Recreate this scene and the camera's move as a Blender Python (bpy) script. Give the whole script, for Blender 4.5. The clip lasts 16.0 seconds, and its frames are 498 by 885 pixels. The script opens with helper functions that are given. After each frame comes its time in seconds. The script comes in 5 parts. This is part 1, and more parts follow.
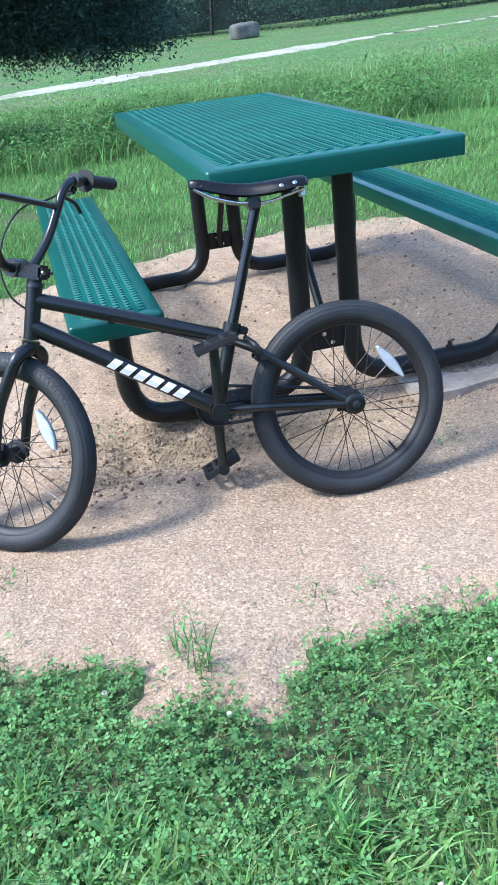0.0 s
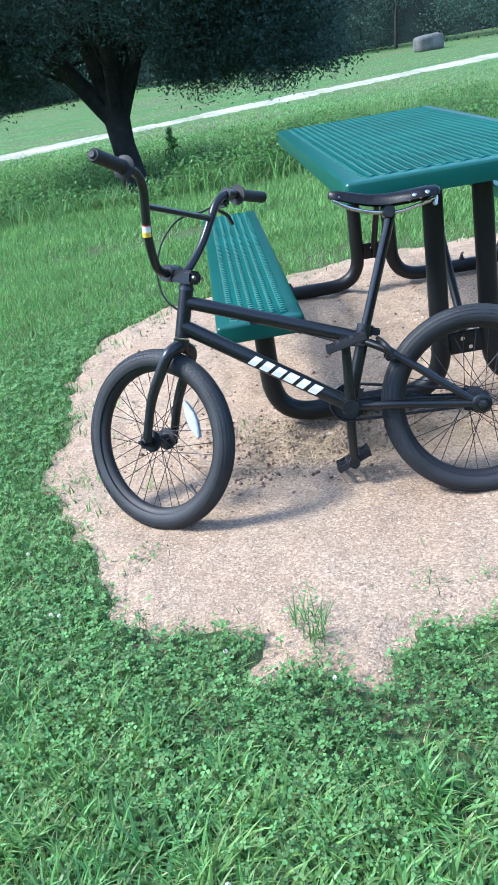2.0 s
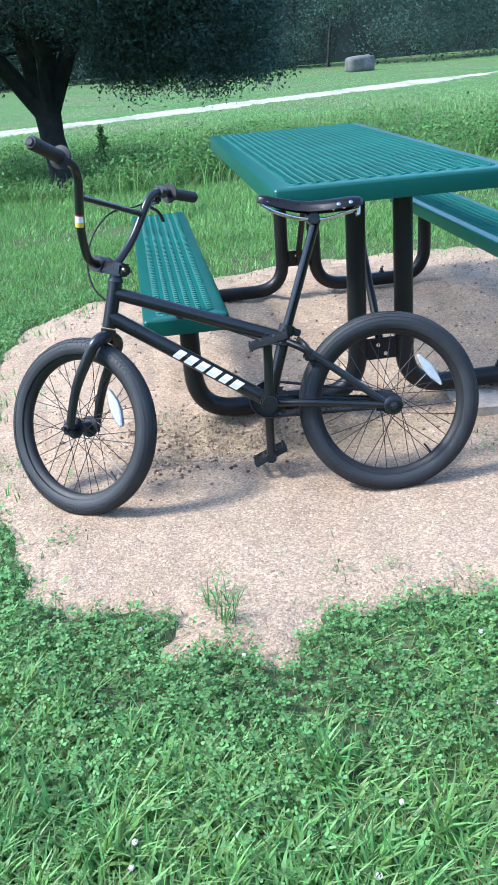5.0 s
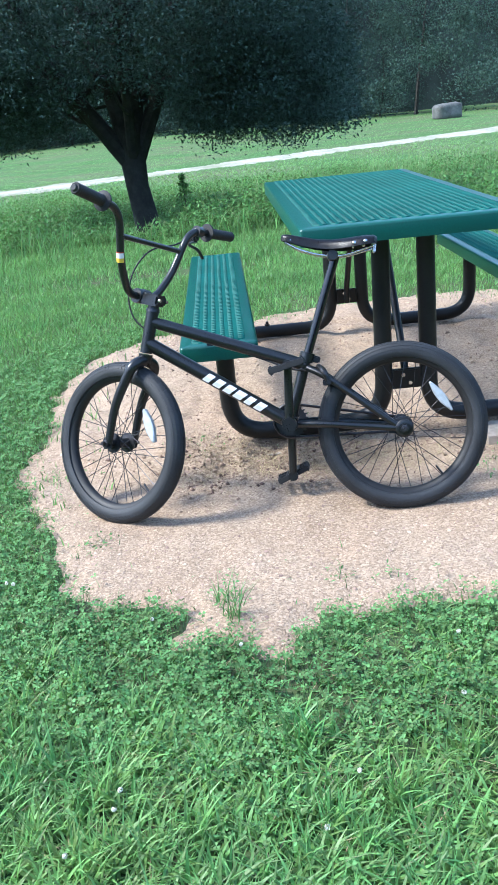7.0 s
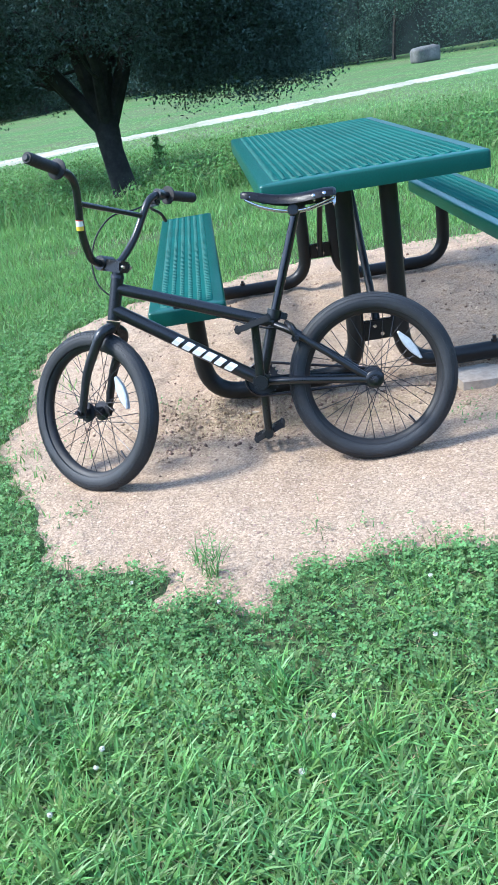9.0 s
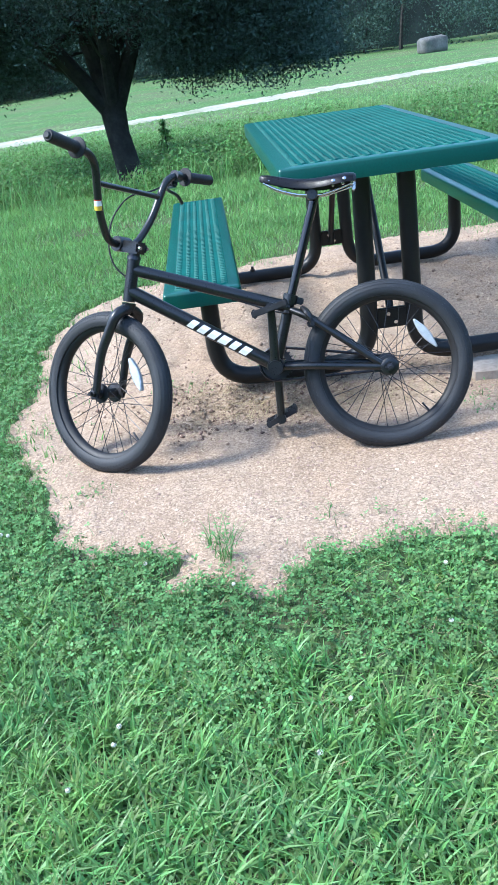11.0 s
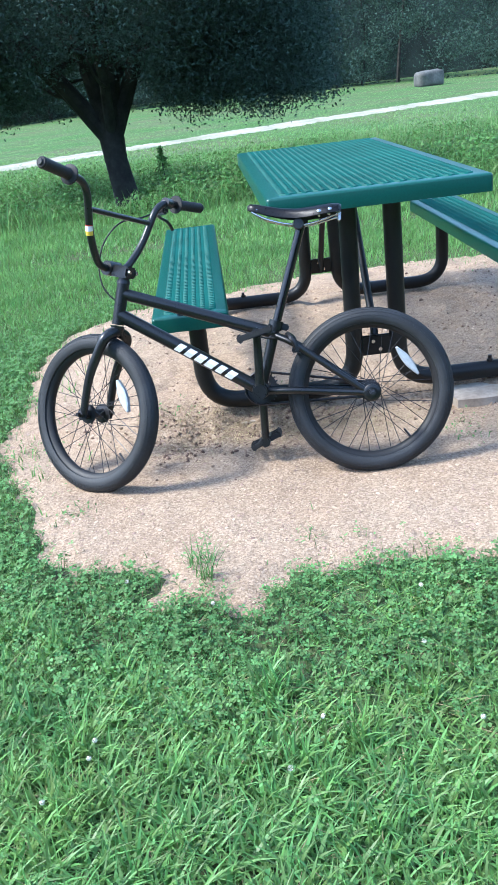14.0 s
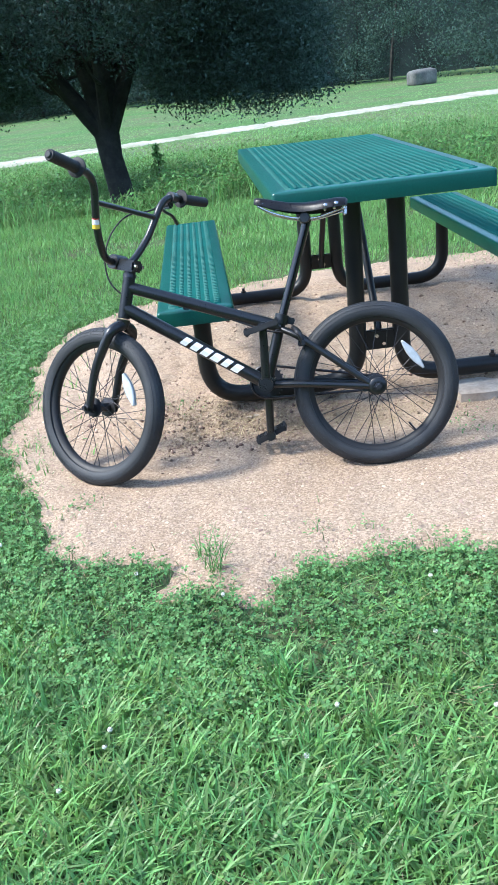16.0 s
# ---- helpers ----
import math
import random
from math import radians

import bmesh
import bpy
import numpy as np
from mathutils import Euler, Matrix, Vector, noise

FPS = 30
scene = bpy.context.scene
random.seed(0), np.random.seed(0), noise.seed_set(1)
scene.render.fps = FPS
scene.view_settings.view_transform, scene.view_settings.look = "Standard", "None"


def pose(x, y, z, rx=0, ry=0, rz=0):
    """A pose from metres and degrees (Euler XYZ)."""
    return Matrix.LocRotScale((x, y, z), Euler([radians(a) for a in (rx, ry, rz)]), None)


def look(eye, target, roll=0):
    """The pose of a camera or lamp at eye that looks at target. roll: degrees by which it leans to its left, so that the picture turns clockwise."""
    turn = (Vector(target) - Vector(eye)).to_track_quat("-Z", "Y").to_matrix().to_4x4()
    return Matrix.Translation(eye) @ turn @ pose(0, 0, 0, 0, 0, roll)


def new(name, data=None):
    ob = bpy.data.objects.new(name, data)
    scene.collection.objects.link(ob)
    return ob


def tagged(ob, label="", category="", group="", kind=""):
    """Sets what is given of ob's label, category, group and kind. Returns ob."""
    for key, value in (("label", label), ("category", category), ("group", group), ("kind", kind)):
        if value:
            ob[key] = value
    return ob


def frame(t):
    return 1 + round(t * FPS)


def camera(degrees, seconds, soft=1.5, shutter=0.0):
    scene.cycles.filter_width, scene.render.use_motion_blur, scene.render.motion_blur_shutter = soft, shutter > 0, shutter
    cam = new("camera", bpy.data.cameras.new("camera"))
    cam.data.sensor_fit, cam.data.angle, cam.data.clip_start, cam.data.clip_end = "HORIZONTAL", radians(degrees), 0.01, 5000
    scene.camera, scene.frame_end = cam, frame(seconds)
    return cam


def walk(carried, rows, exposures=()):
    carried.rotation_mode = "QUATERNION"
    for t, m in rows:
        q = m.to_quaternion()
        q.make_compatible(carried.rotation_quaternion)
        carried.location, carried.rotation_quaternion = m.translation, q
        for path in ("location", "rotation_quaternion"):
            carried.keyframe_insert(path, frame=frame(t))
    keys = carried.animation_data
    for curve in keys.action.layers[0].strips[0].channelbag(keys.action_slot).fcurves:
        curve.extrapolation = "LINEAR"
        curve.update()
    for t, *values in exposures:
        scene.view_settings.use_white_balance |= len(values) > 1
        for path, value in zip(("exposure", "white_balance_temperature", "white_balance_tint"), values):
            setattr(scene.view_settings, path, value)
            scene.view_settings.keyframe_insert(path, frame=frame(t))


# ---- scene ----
cam = camera(32.0, 16.0, soft=1.0)

PATH = [
    (0, (-0.736, -3.014, 1.12), (-0.362, -1.263, 0.228), -6.9),
    (0.5, (-0.771, -3.013, 1.129), (-0.468, -1.234, 0.267), -5.4),
    (1, (-0.752, -3.066, 1.131), (-0.57, -1.249, 0.317), -5.5),
    (1.5, (-0.705, -3.128, 1.125), (-0.681, -1.3, 0.313), -7.9),
    (2, (-0.667, -3.19, 1.127), (-0.669, -1.363, 0.315), -10.0),
    (2.5, (-0.651, -3.208, 1.118), (-0.595, -1.388, 0.291), -10.5),
    (3, (-0.654, -3.228, 1.126), (-0.542, -1.41, 0.3), -9.1),
    (3.5, (-0.646, -3.221, 1.124), (-0.504, -1.404, 0.3), -7.7),
    (3.7, (-0.648, -3.233, 1.127), (-0.5, -1.418, 0.298), -7.2),
    (5.8, (-0.696, -3.351, 1.122), (-0.521, -1.523, 0.329), -3.7),
    (6, (-0.688, -3.397, 1.142), (-0.543, -1.551, 0.386), -2.7),
    (6.5, (-0.589, -3.467, 1.116), (-0.56, -1.593, 0.417), -3.8),
    (7, (-0.532, -3.5, 1.122), (-0.522, -1.632, 0.408), -5.8),
    (7.5, (-0.494, -3.518, 1.121), (-0.48, -1.652, 0.401), -6.7),
    (8, (-0.468, -3.524, 1.114), (-0.454, -1.665, 0.377), -8.3),
    (8.5, (-0.456, -3.518, 1.115), (-0.448, -1.671, 0.348), -9.4),
    (9, (-0.461, -3.519, 1.114), (-0.46, -1.684, 0.318), -9.5),
    (9.2, (-0.462, -3.519, 1.111), (-0.458, -1.688, 0.305), -9.9),
    (11.3, (-0.513, -3.522, 1.11), (-0.522, -1.698, 0.29), -7.6),
    (11.5, (-0.508, -3.524, 1.117), (-0.532, -1.691, 0.316), -7.3),
    (12, (-0.501, -3.531, 1.12), (-0.523, -1.679, 0.366), -6.7),
    (12.5, (-0.493, -3.532, 1.122), (-0.507, -1.673, 0.385), -6.5),
    (13, (-0.484, -3.539, 1.12), (-0.482, -1.679, 0.386), -7.0),
    (13.5, (-0.487, -3.541, 1.116), (-0.479, -1.689, 0.362), -7.2),
    (14, (-0.485, -3.564, 1.117), (-0.457, -1.719, 0.347), -6.9),
    (14.5, (-0.524, -3.575, 1.117), (-0.503, -1.735, 0.332), -5.4),
    (15, (-0.544, -3.584, 1.114), (-0.555, -1.742, 0.337), -4.7),
    (15.5, (-0.534, -3.585, 1.121), (-0.526, -1.734, 0.362), -5.9),
    (16, (-0.527, -3.574, 1.11), (-0.482, -1.731, 0.335), -6.7),
]
walk(cam, [(t, look(eye, target, roll)) for t, eye, target, roll in PATH], exposures=[(0, 1.82, 5720, 8), (3.5, 1.92, 5680, 7), (7, 1.93, 5800, 7), (12.5, 1.95, 5660, 7), (16, 1.92, 5980, 7)])

# ---- light ----
world = bpy.data.worlds.new("world")
scene.world = world
world.use_nodes = True
sky = world.node_tree.nodes.new("ShaderNodeTexSky")
sky.sky_type, sky.sun_disc = "NISHITA", False
SUN_EL, SUN_AZ = radians(49), radians(-95)          # azimuth clockwise from +y
sky.sun_elevation, sky.sun_rotation = SUN_EL, SUN_AZ
world.node_tree.links.new(sky.outputs[0], world.node_tree.nodes["Background"].inputs[0])
world.node_tree.nodes["Background"].inputs[1].default_value = 0.16
sun = new("sun", bpy.data.lights.new("sun", "SUN"))
sun.data.energy, sun.data.angle, sun.data.color = 1.85, radians(11), (1.0, 0.95, 0.87)
sun_dir = Vector((math.sin(SUN_AZ) * math.cos(SUN_EL), math.cos(SUN_AZ) * math.cos(SUN_EL), math.sin(SUN_EL)))
sun.matrix_world = look(sun_dir * 50, (0, 0, 0))


# ---- materials ----
def mat(name, color, rough=0.6, metal=0.0, vary=0.15, scale=8.0, bump=0.0, bump_scale=60.0, dark=None, coat=0.0, island=0.0, trans=0.0, spec=0.5):
    """A principled surface with colour variation at two scales, fine relief and, for leaves, some light passing through."""
    m = bpy.data.materials.new(name)
    m.use_nodes = True
    nt = m.node_tree
    n, l = nt.nodes, nt.links
    b = n["Principled BSDF"]
    b.inputs["Roughness"].default_value, b.inputs["Metallic"].default_value = rough, metal
    b.inputs["Coat Weight"].default_value = coat
    b.inputs["Specular IOR Level"].default_value = spec
    co = n.new("ShaderNodeTexCoord")
    big, fine = n.new("ShaderNodeTexNoise"), n.new("ShaderNodeTexNoise")
    big.inputs["Scale"].default_value, big.inputs["Detail"].default_value = scale, 4
    fine.inputs["Scale"].default_value, fine.inputs["Detail"].default_value = bump_scale, 3
    l.new(co.outputs["Object"], big.inputs["Vector"])
    l.new(co.outputs["Object"], fine.inputs["Vector"])
    mix = n.new("ShaderNodeMixRGB")
    c2 = dark if dark else tuple(c * (1 - vary * 2) for c in color)
    mix.inputs[1].default_value, mix.inputs[2].default_value = (*c2, 1), (*color, 1)
    ramp = n.new("ShaderNodeMapRange")
    ramp.inputs[1].default_value, ramp.inputs[2].default_value = 0.32, 0.62
    l.new(big.outputs[0], ramp.inputs[0])
    l.new(ramp.outputs[0], mix.inputs[0])
    hsv = n.new("ShaderNodeHueSaturation")
    val = n.new("ShaderNodeMapRange")
    val.inputs[1].default_value, val.inputs[2].default_value = 0.25, 0.75
    val.inputs[3].default_value, val.inputs[4].default_value = 1 - vary, 1 + vary
    l.new(fine.outputs[0], val.inputs[0])
    out_val = val.outputs[0]
    if island:
        geo = n.new("ShaderNodeNewGeometry")
        isl = n.new("ShaderNodeMapRange")
        isl.inputs[3].default_value, isl.inputs[4].default_value = 1 - island, 1 + island
        l.new(geo.outputs["Random Per Island"], isl.inputs[0])
        mul = n.new("ShaderNodeMath")
        mul.operation = "MULTIPLY"
        l.new(out_val, mul.inputs[0])
        l.new(isl.outputs[0], mul.inputs[1])
        out_val = mul.outputs[0]
        hue = n.new("ShaderNodeMapRange")
        hue.inputs[3].default_value, hue.inputs[4].default_value = 0.472, 0.512
        l.new(geo.outputs["Random Per Island"], hue.inputs[0])
        l.new(hue.outputs[0], hsv.inputs["Hue"])
    l.new(mix.outputs[0], hsv.inputs["Color"])
    l.new(out_val, hsv.inputs["Value"])
    l.new(hsv.outputs[0], b.inputs["Base Color"])
    rr = n.new("ShaderNodeMapRange")
    rr.inputs[3].default_value, rr.inputs[4].default_value = max(0.02, rough - 0.08), min(1, rough + 0.08)
    l.new(fine.outputs[0], rr.inputs[0])
    l.new(rr.outputs[0], b.inputs["Roughness"])
    if bump:
        bp = n.new("ShaderNodeBump")
        bp.inputs["Strength"].default_value, bp.inputs["Distance"].default_value = bump, 0.004
        l.new(fine.outputs[0], bp.inputs["Height"])
        l.new(bp.outputs[0], b.inputs["Normal"])
    if trans:
        t = n.new("ShaderNodeBsdfTranslucent")
        ms = n.new("ShaderNodeMixShader")
        ms.inputs[0].default_value = trans
        l.new(hsv.outputs[0], t.inputs[0])
        l.new(b.outputs[0], ms.inputs[1])
        l.new(t.outputs[0], ms.inputs[2])
        l.new(ms.outputs[0], n["Material Output"].inputs[0])
    return m


def sand_material():
    """Crushed pinkish granite: pale grains over finer dust, with damp brown patches."""
    m = bpy.data.materials.new("crushed_granite")
    m.use_nodes = True
    n, l = m.node_tree.nodes, m.node_tree.links
    b = n["Principled BSDF"]
    b.inputs["Roughness"].default_value = 0.95
    b.inputs["Specular IOR Level"].default_value = 0.15
    co = n.new("ShaderNodeTexCoord")
    vor, big, mid = n.new("ShaderNodeTexVoronoi"), n.new("ShaderNodeTexNoise"), n.new("ShaderNodeTexNoise")
    vor.inputs["Scale"].default_value = 190
    big.inputs["Scale"].default_value, big.inputs["Detail"].default_value = 2.2, 5
    mid.inputs["Scale"].default_value, mid.inputs["Detail"].default_value = 55, 5
    for t in (vor, big, mid):
        l.new(co.outputs["Object"], t.inputs["Vector"])
    grain = n.new("ShaderNodeValToRGB")
    e = grain.color_ramp.elements
    e[0].position, e[0].color = 0.0, (0.256, 0.191, 0.139, 1)
    e[1].position, e[1].color = 1.0, (0.48, 0.382, 0.286, 1)
    for p, c in ((0.35, (0.336, 0.258, 0.184, 1)), (0.7, (0.403, 0.311, 0.225, 1))):
        x = e.new(p)
        x.color = c
    sep = n.new("ShaderNodeSeparateColor")
    l.new(vor.outputs["Color"], sep.inputs[0])
    l.new(sep.outputs[0], grain.inputs[0])
    tone = n.new("ShaderNodeMixRGB")
    tone.blend_type = "MULTIPLY"
    tone.inputs[0].default_value = 1
    shade = n.new("ShaderNodeValToRGB")
    s = shade.color_ramp.elements
    s[0].position, s[0].color = 0.34, (0.84, 0.78, 0.73, 1)
    s[1].position, s[1].color = 0.60, (0.92, 0.89, 0.86, 1)
    l.new(big.outputs[0], shade.inputs[0])
    l.new(grain.outputs[0], tone.inputs[1])
    l.new(shade.outputs[0], tone.inputs[2])
    tone2 = n.new("ShaderNodeMixRGB")
    tone2.blend_type = "MULTIPLY"
    tone2.inputs[0].default_value = 0.7
    sh2 = n.new("ShaderNodeMapRange")
    sh2.inputs[1].default_value, sh2.inputs[2].default_value = 0.3, 0.65
    sh2.inputs[3].default_value, sh2.inputs[4].default_value = 0.86, 1.06
    l.new(mid.outputs[0], sh2.inputs[0])
    l.new(tone.outputs[0], tone2.inputs[1])
    l.new(sh2.outputs[0], tone2.inputs[2])
    l.new(tone2.outputs[0], b.inputs["Base Color"])
    add = n.new("ShaderNodeMath")
    grit = n.new("ShaderNodeTexNoise")
    grit.inputs["Scale"].default_value, grit.inputs["Detail"].default_value = 150, 4
    l.new(co.outputs["Object"], grit.inputs["Vector"])
    l.new(grit.outputs[0], add.inputs[0])
    l.new(mid.outputs[0], add.inputs[1])
    bp = n.new("ShaderNodeBump")
    bp.inputs["Strength"].default_value, bp.inputs["Distance"].default_value = 0.8, 0.005
    l.new(add.outputs[0], bp.inputs["Height"])
    l.new(bp.outputs[0], b.inputs["Normal"])
    return m


M_SAND = sand_material()
M_PEBBLE = mat("granite_chips", (0.42, 0.31, 0.22), 0.9, vary=0.2, scale=5, island=0.35)
M_SOIL = mat("grassy_soil", (0.056, 0.108, 0.036), 0.95, vary=0.32, scale=6, bump=0.9, bump_scale=90, dark=(0.080, 0.082, 0.046), spec=0.1)
M_TURF = mat("meadow_turf", (0.070, 0.150, 0.048), 0.95, vary=0.30, scale=0.30, bump=1.0, bump_scale=7, dark=(0.115, 0.135, 0.070), spec=0.1)
M_GREEN = mat("green_plastisol", (0.005, 0.074, 0.058), 0.32, vary=0.14, scale=3, bump=0.10, bump_scale=160, dark=(0.004, 0.072, 0.053))
M_GRATE = mat("green_plastisol_mesh", (0.009, 0.112, 0.096), 0.55, vary=0.12, scale=3, spec=0.13)
M_PIPE = mat("black_powder_coat", (0.0095, 0.0105, 0.011), 0.42, vary=0.25, scale=5, bump=0.15, bump_scale=220, spec=0.32)
M_FRAME = mat("matt_black_paint", (0.011, 0.012, 0.013), 0.30, vary=0.15, scale=6, bump=0.05, bump_scale=300)
M_RUBBER = mat("tyre_rubber", (0.025, 0.028, 0.032), 0.66, vary=0.22, scale=9, bump=0.25, bump_scale=180)
M_GRIP = mat("grip_rubber", (0.014, 0.014, 0.015), 0.65, vary=0.2, scale=30, bump=0.3, bump_scale=300)
M_STEEL = mat("chrome_steel", (0.62, 0.62, 0.62), 0.22, metal=1.0, vary=0.08)
M_DARKSTEEL = mat("dark_steel", (0.05, 0.05, 0.055), 0.38, metal=0.7, vary=0.2, scale=20)
M_LEATHER = mat("black_leather", (0.013, 0.013, 0.017), 0.30, vary=0.25, scale=18, bump=0.12, bump_scale=250)
M_WHITE = mat("white_print", (0.78, 0.78, 0.78), 0.45, vary=0.05)
M_REFLECT = mat("white_reflector", (0.46, 0.50, 0.53), 0.25, vary=0.10, scale=60, coat=0.4, bump=0.4, bump_scale=500)
M_CHIP = mat("sandy_grains", (0.375, 0.285, 0.205), 0.92, vary=0.15, scale=5, island=0.38, spec=0.2)
M_CLOD = mat("soil_clods", (0.31, 0.225, 0.165), 0.95, vary=0.25, scale=20, island=0.45, spec=0.1)
M_POST = mat("gloss_black_paint", (0.008, 0.008, 0.010), 0.16, vary=0.1, scale=6)
# surface of the added, unseen ring that darkens reflections from behind
M_UNSEEN_WOODS = mat("unseen_woods", (0.022, 0.034, 0.020), 0.95, vary=0.35, scale=0.35, bump=0.6, bump_scale=2.0, dark=(0.012, 0.02, 0.012), spec=0.05)
M_YELLOW = mat("yellow_sticker", (0.75, 0.50, 0.06), 0.4, vary=0.05)
M_RED = mat("red_sticker", (0.55, 0.05, 0.03), 0.4, vary=0.05)
M_CONCRETE = mat("weathered_concrete", (0.39, 0.335, 0.275), 0.92, vary=0.2, scale=9, bump=0.6, bump_scale=60, dark=(0.30, 0.24, 0.185))
M_ROCK = mat("grey_boulder", (0.125, 0.125, 0.118), 0.9, vary=0.25, scale=2.2, bump=0.5, bump_scale=14, dark=(0.075, 0.075, 0.07))
M_TRAIL = mat("pale_gravel", (0.37, 0.345, 0.29), 0.95, vary=0.30, scale=0.9, bump=0.5, bump_scale=9, dark=(0.22, 0.225, 0.14))
M_RIM = mat("rim_black", (0.012, 0.012, 0.013), 0.58, vary=0.2, scale=8)
M_BLADE = mat("grass_blades", (0.195, 0.365, 0.105), 0.46, vary=0.12, scale=3, island=0.36, trans=0.40, dark=(0.130, 0.295, 0.088), spec=0.5)
M_MEADOW = mat("meadow_blades", (0.190, 0.370, 0.115), 0.6, vary=0.18, scale=0.5, island=0.35, trans=0.4, dark=(0.160, 0.285, 0.105), spec=0.25)
M_LAWN = mat("lawn_blades", (0.175, 0.350, 0.100), 0.5, vary=0.16, scale=2.2, island=0.42, trans=0.38, dark=(0.125, 0.270, 0.076), spec=0.35)
M_CLOVER = mat("clover_leaves", (0.140, 0.292, 0.098), 0.6, vary=0.12, scale=6, island=0.45, trans=0.34, dark=(0.092, 0.205, 0.066), spec=0.25)
M_WEED = mat("ditch_weeds", (0.112, 0.252, 0.068), 0.55, vary=0.15, scale=0.9, island=0.45, trans=0.4, dark=(0.075, 0.180, 0.048), spec=0.3)
M_RANK = mat("rank_grass", (0.175, 0.345, 0.105), 0.5, vary=0.16, scale=0.9, island=0.4, trans=0.40, dark=(0.120, 0.245, 0.075), spec=0.35)
M_STALK = mat("pale_stalks", (0.30, 0.42, 0.19), 0.7, vary=0.2, scale=3, island=0.35, trans=0.25, spec=0.2)
M_DRY = mat("dry_grass", (0.36, 0.29, 0.16), 0.8, vary=0.2, scale=5, island=0.35)
M_FLOWER = mat("clover_flower", (0.72, 0.70, 0.60), 0.7, vary=0.12)
M_LEAF = mat("oak_leaves", (0.074, 0.118, 0.094), 0.72, vary=0.15, scale=2, island=0.5, trans=0.2, spec=0.12)
M_WOODS = mat("woods_foliage", (0.060, 0.105, 0.082), 0.85, vary=0.25, scale=0.25, island=0.40, trans=0.2, dark=(0.038, 0.068, 0.055), spec=0.12)
M_BARK = mat("oak_bark", (0.042, 0.040, 0.035), 0.92, vary=0.3, scale=6, bump=0.9, bump_scale=28)
# near-black green that stands for shade between the far trees
M_WOODS_SHADE = mat("woods_shade", (0.024, 0.040, 0.034), 0.95, vary=0.4, scale=0.5)


# ---- mesh helpers ----
def link_mesh(name, verts, faces, material, parent=None, label="", smooth=True):
    me = bpy.data.meshes.new(name)
    me.from_pydata([tuple(v) for v in verts], [], [tuple(f) for f in faces])
    me.materials.append(material)
    if smooth:
        me.shade_smooth()
    me.update()
    ob = new(name, me)
    if parent is not None:
        ob.parent = parent
    if label:
        ob["label"] = label
    return ob


def part(name, bm, material, parent=None, label="", smooth=False):
    me = bpy.data.meshes.new(name)
    bmesh.ops.recalc_face_normals(bm, faces=bm.faces)
    bm.to_mesh(me)
    bm.free()
    me.materials.append(material)
    if smooth:
        me.shade_smooth()
        me.set_sharp_from_angle(angle=radians(38))
    ob = new(name, me)
    if parent is not None:
        ob.parent = parent
    if label:
        ob["label"] = label
    return ob


def fillet(pts, r, steps=7):
    """A polyline whose inner corners are rounded with radius-like length r."""
    pts = [Vector(p) for p in pts]
    out = [pts[0]]
    for a, b, c in zip(pts, pts[1:], pts[2:]):
        d1, d2 = (a - b), (c - b)
        k = min(r, d1.length * 0.49, d2.length * 0.49)
        p, q = b + d1.normalized() * k, b + d2.normalized() * k
        for i in range(steps + 1):
            t = i / steps
            out.append(p * (1 - t) ** 2 + b * 2 * t * (1 - t) + q * t * t)
    out.append(pts[-1])
    return out


def sweep(bm, pts, r, n=12, squash=1.0, cap=True):
    """A round tube along pts; r is one radius, or one for each point."""
    pts = [Vector(p) for p in pts]
    radii = r if isinstance(r, (list, tuple)) else [r] * len(pts)
    rings, side = [], None
    for i, p in enumerate(pts):
        d = (pts[min(i + 1, len(pts) - 1)] - pts[max(i - 1, 0)]).normalized()
        if side is None:
            side = d.cross(Vector((0, 0, 1)) if abs(d.z) < 0.9 else Vector((0, 1, 0))).normalized()
        side = (side - d * side.dot(d)).normalized()
        other = d.cross(side)
        rings.append([bm.verts.new(p + (side * math.cos(a) + other * math.sin(a) * squash) * radii[i])
                      for a in (2 * math.pi * k / n for k in range(n))])
    for a, b in zip(rings, rings[1:]):
        for k in range(n):
            bm.faces.new((a[k], a[(k + 1) % n], b[(k + 1) % n], b[k]))
    if cap:
        bm.faces.new(rings[0][::-1])
        bm.faces.new(rings[-1])
    return bm


def tube(name, pts, r, material, parent, label="", n=12, squash=1.0):
    return part(name, sweep(bmesh.new(), pts, r, n, squash), material, parent, label, smooth=True)


def box(bm, lo, hi, bevel=0.0):
    made = bmesh.ops.create_cube(bm, size=1.0)["verts"]
    lo, hi = Vector(lo), Vector(hi)
    for v in made:
        v.co = Vector((lo[i] + (v.co[i] + 0.5) * (hi[i] - lo[i]) for i in range(3)))
    if bevel:
        edges = list({e for v in made for e in v.link_edges})
        bmesh.ops.bevel(bm, geom=edges, offset=bevel, segments=2, affect="EDGES")
    return bm


def lathe(bm, profile, n=48, axis="y", centre=(0, 0, 0), closed=False):
    """Turns a profile of (radius, along) round the axis y or z."""
    c = Vector(centre)
    rings = []
    for k in range(n):
        a = 2 * math.pi * k / n
        ring = []
        for rad, al in profile:
            v = Vector((rad * math.cos(a), al, rad * math.sin(a))) if axis == "y" else Vector((rad * math.cos(a), rad * math.sin(a), al))
            ring.append(bm.verts.new(c + v))
        rings.append(ring)
    m = len(profile)
    for k in range(n):
        a, b = rings[k], rings[(k + 1) % n]
        for i in range(m if closed else m - 1):
            bm.faces.new((a[i], b[i], b[(i + 1) % m], a[(i + 1) % m]))
    if not closed:
        bm.faces.new([r[0] for r in rings])
        bm.faces.new([r[-1] for r in rings][::-1])
    return bm


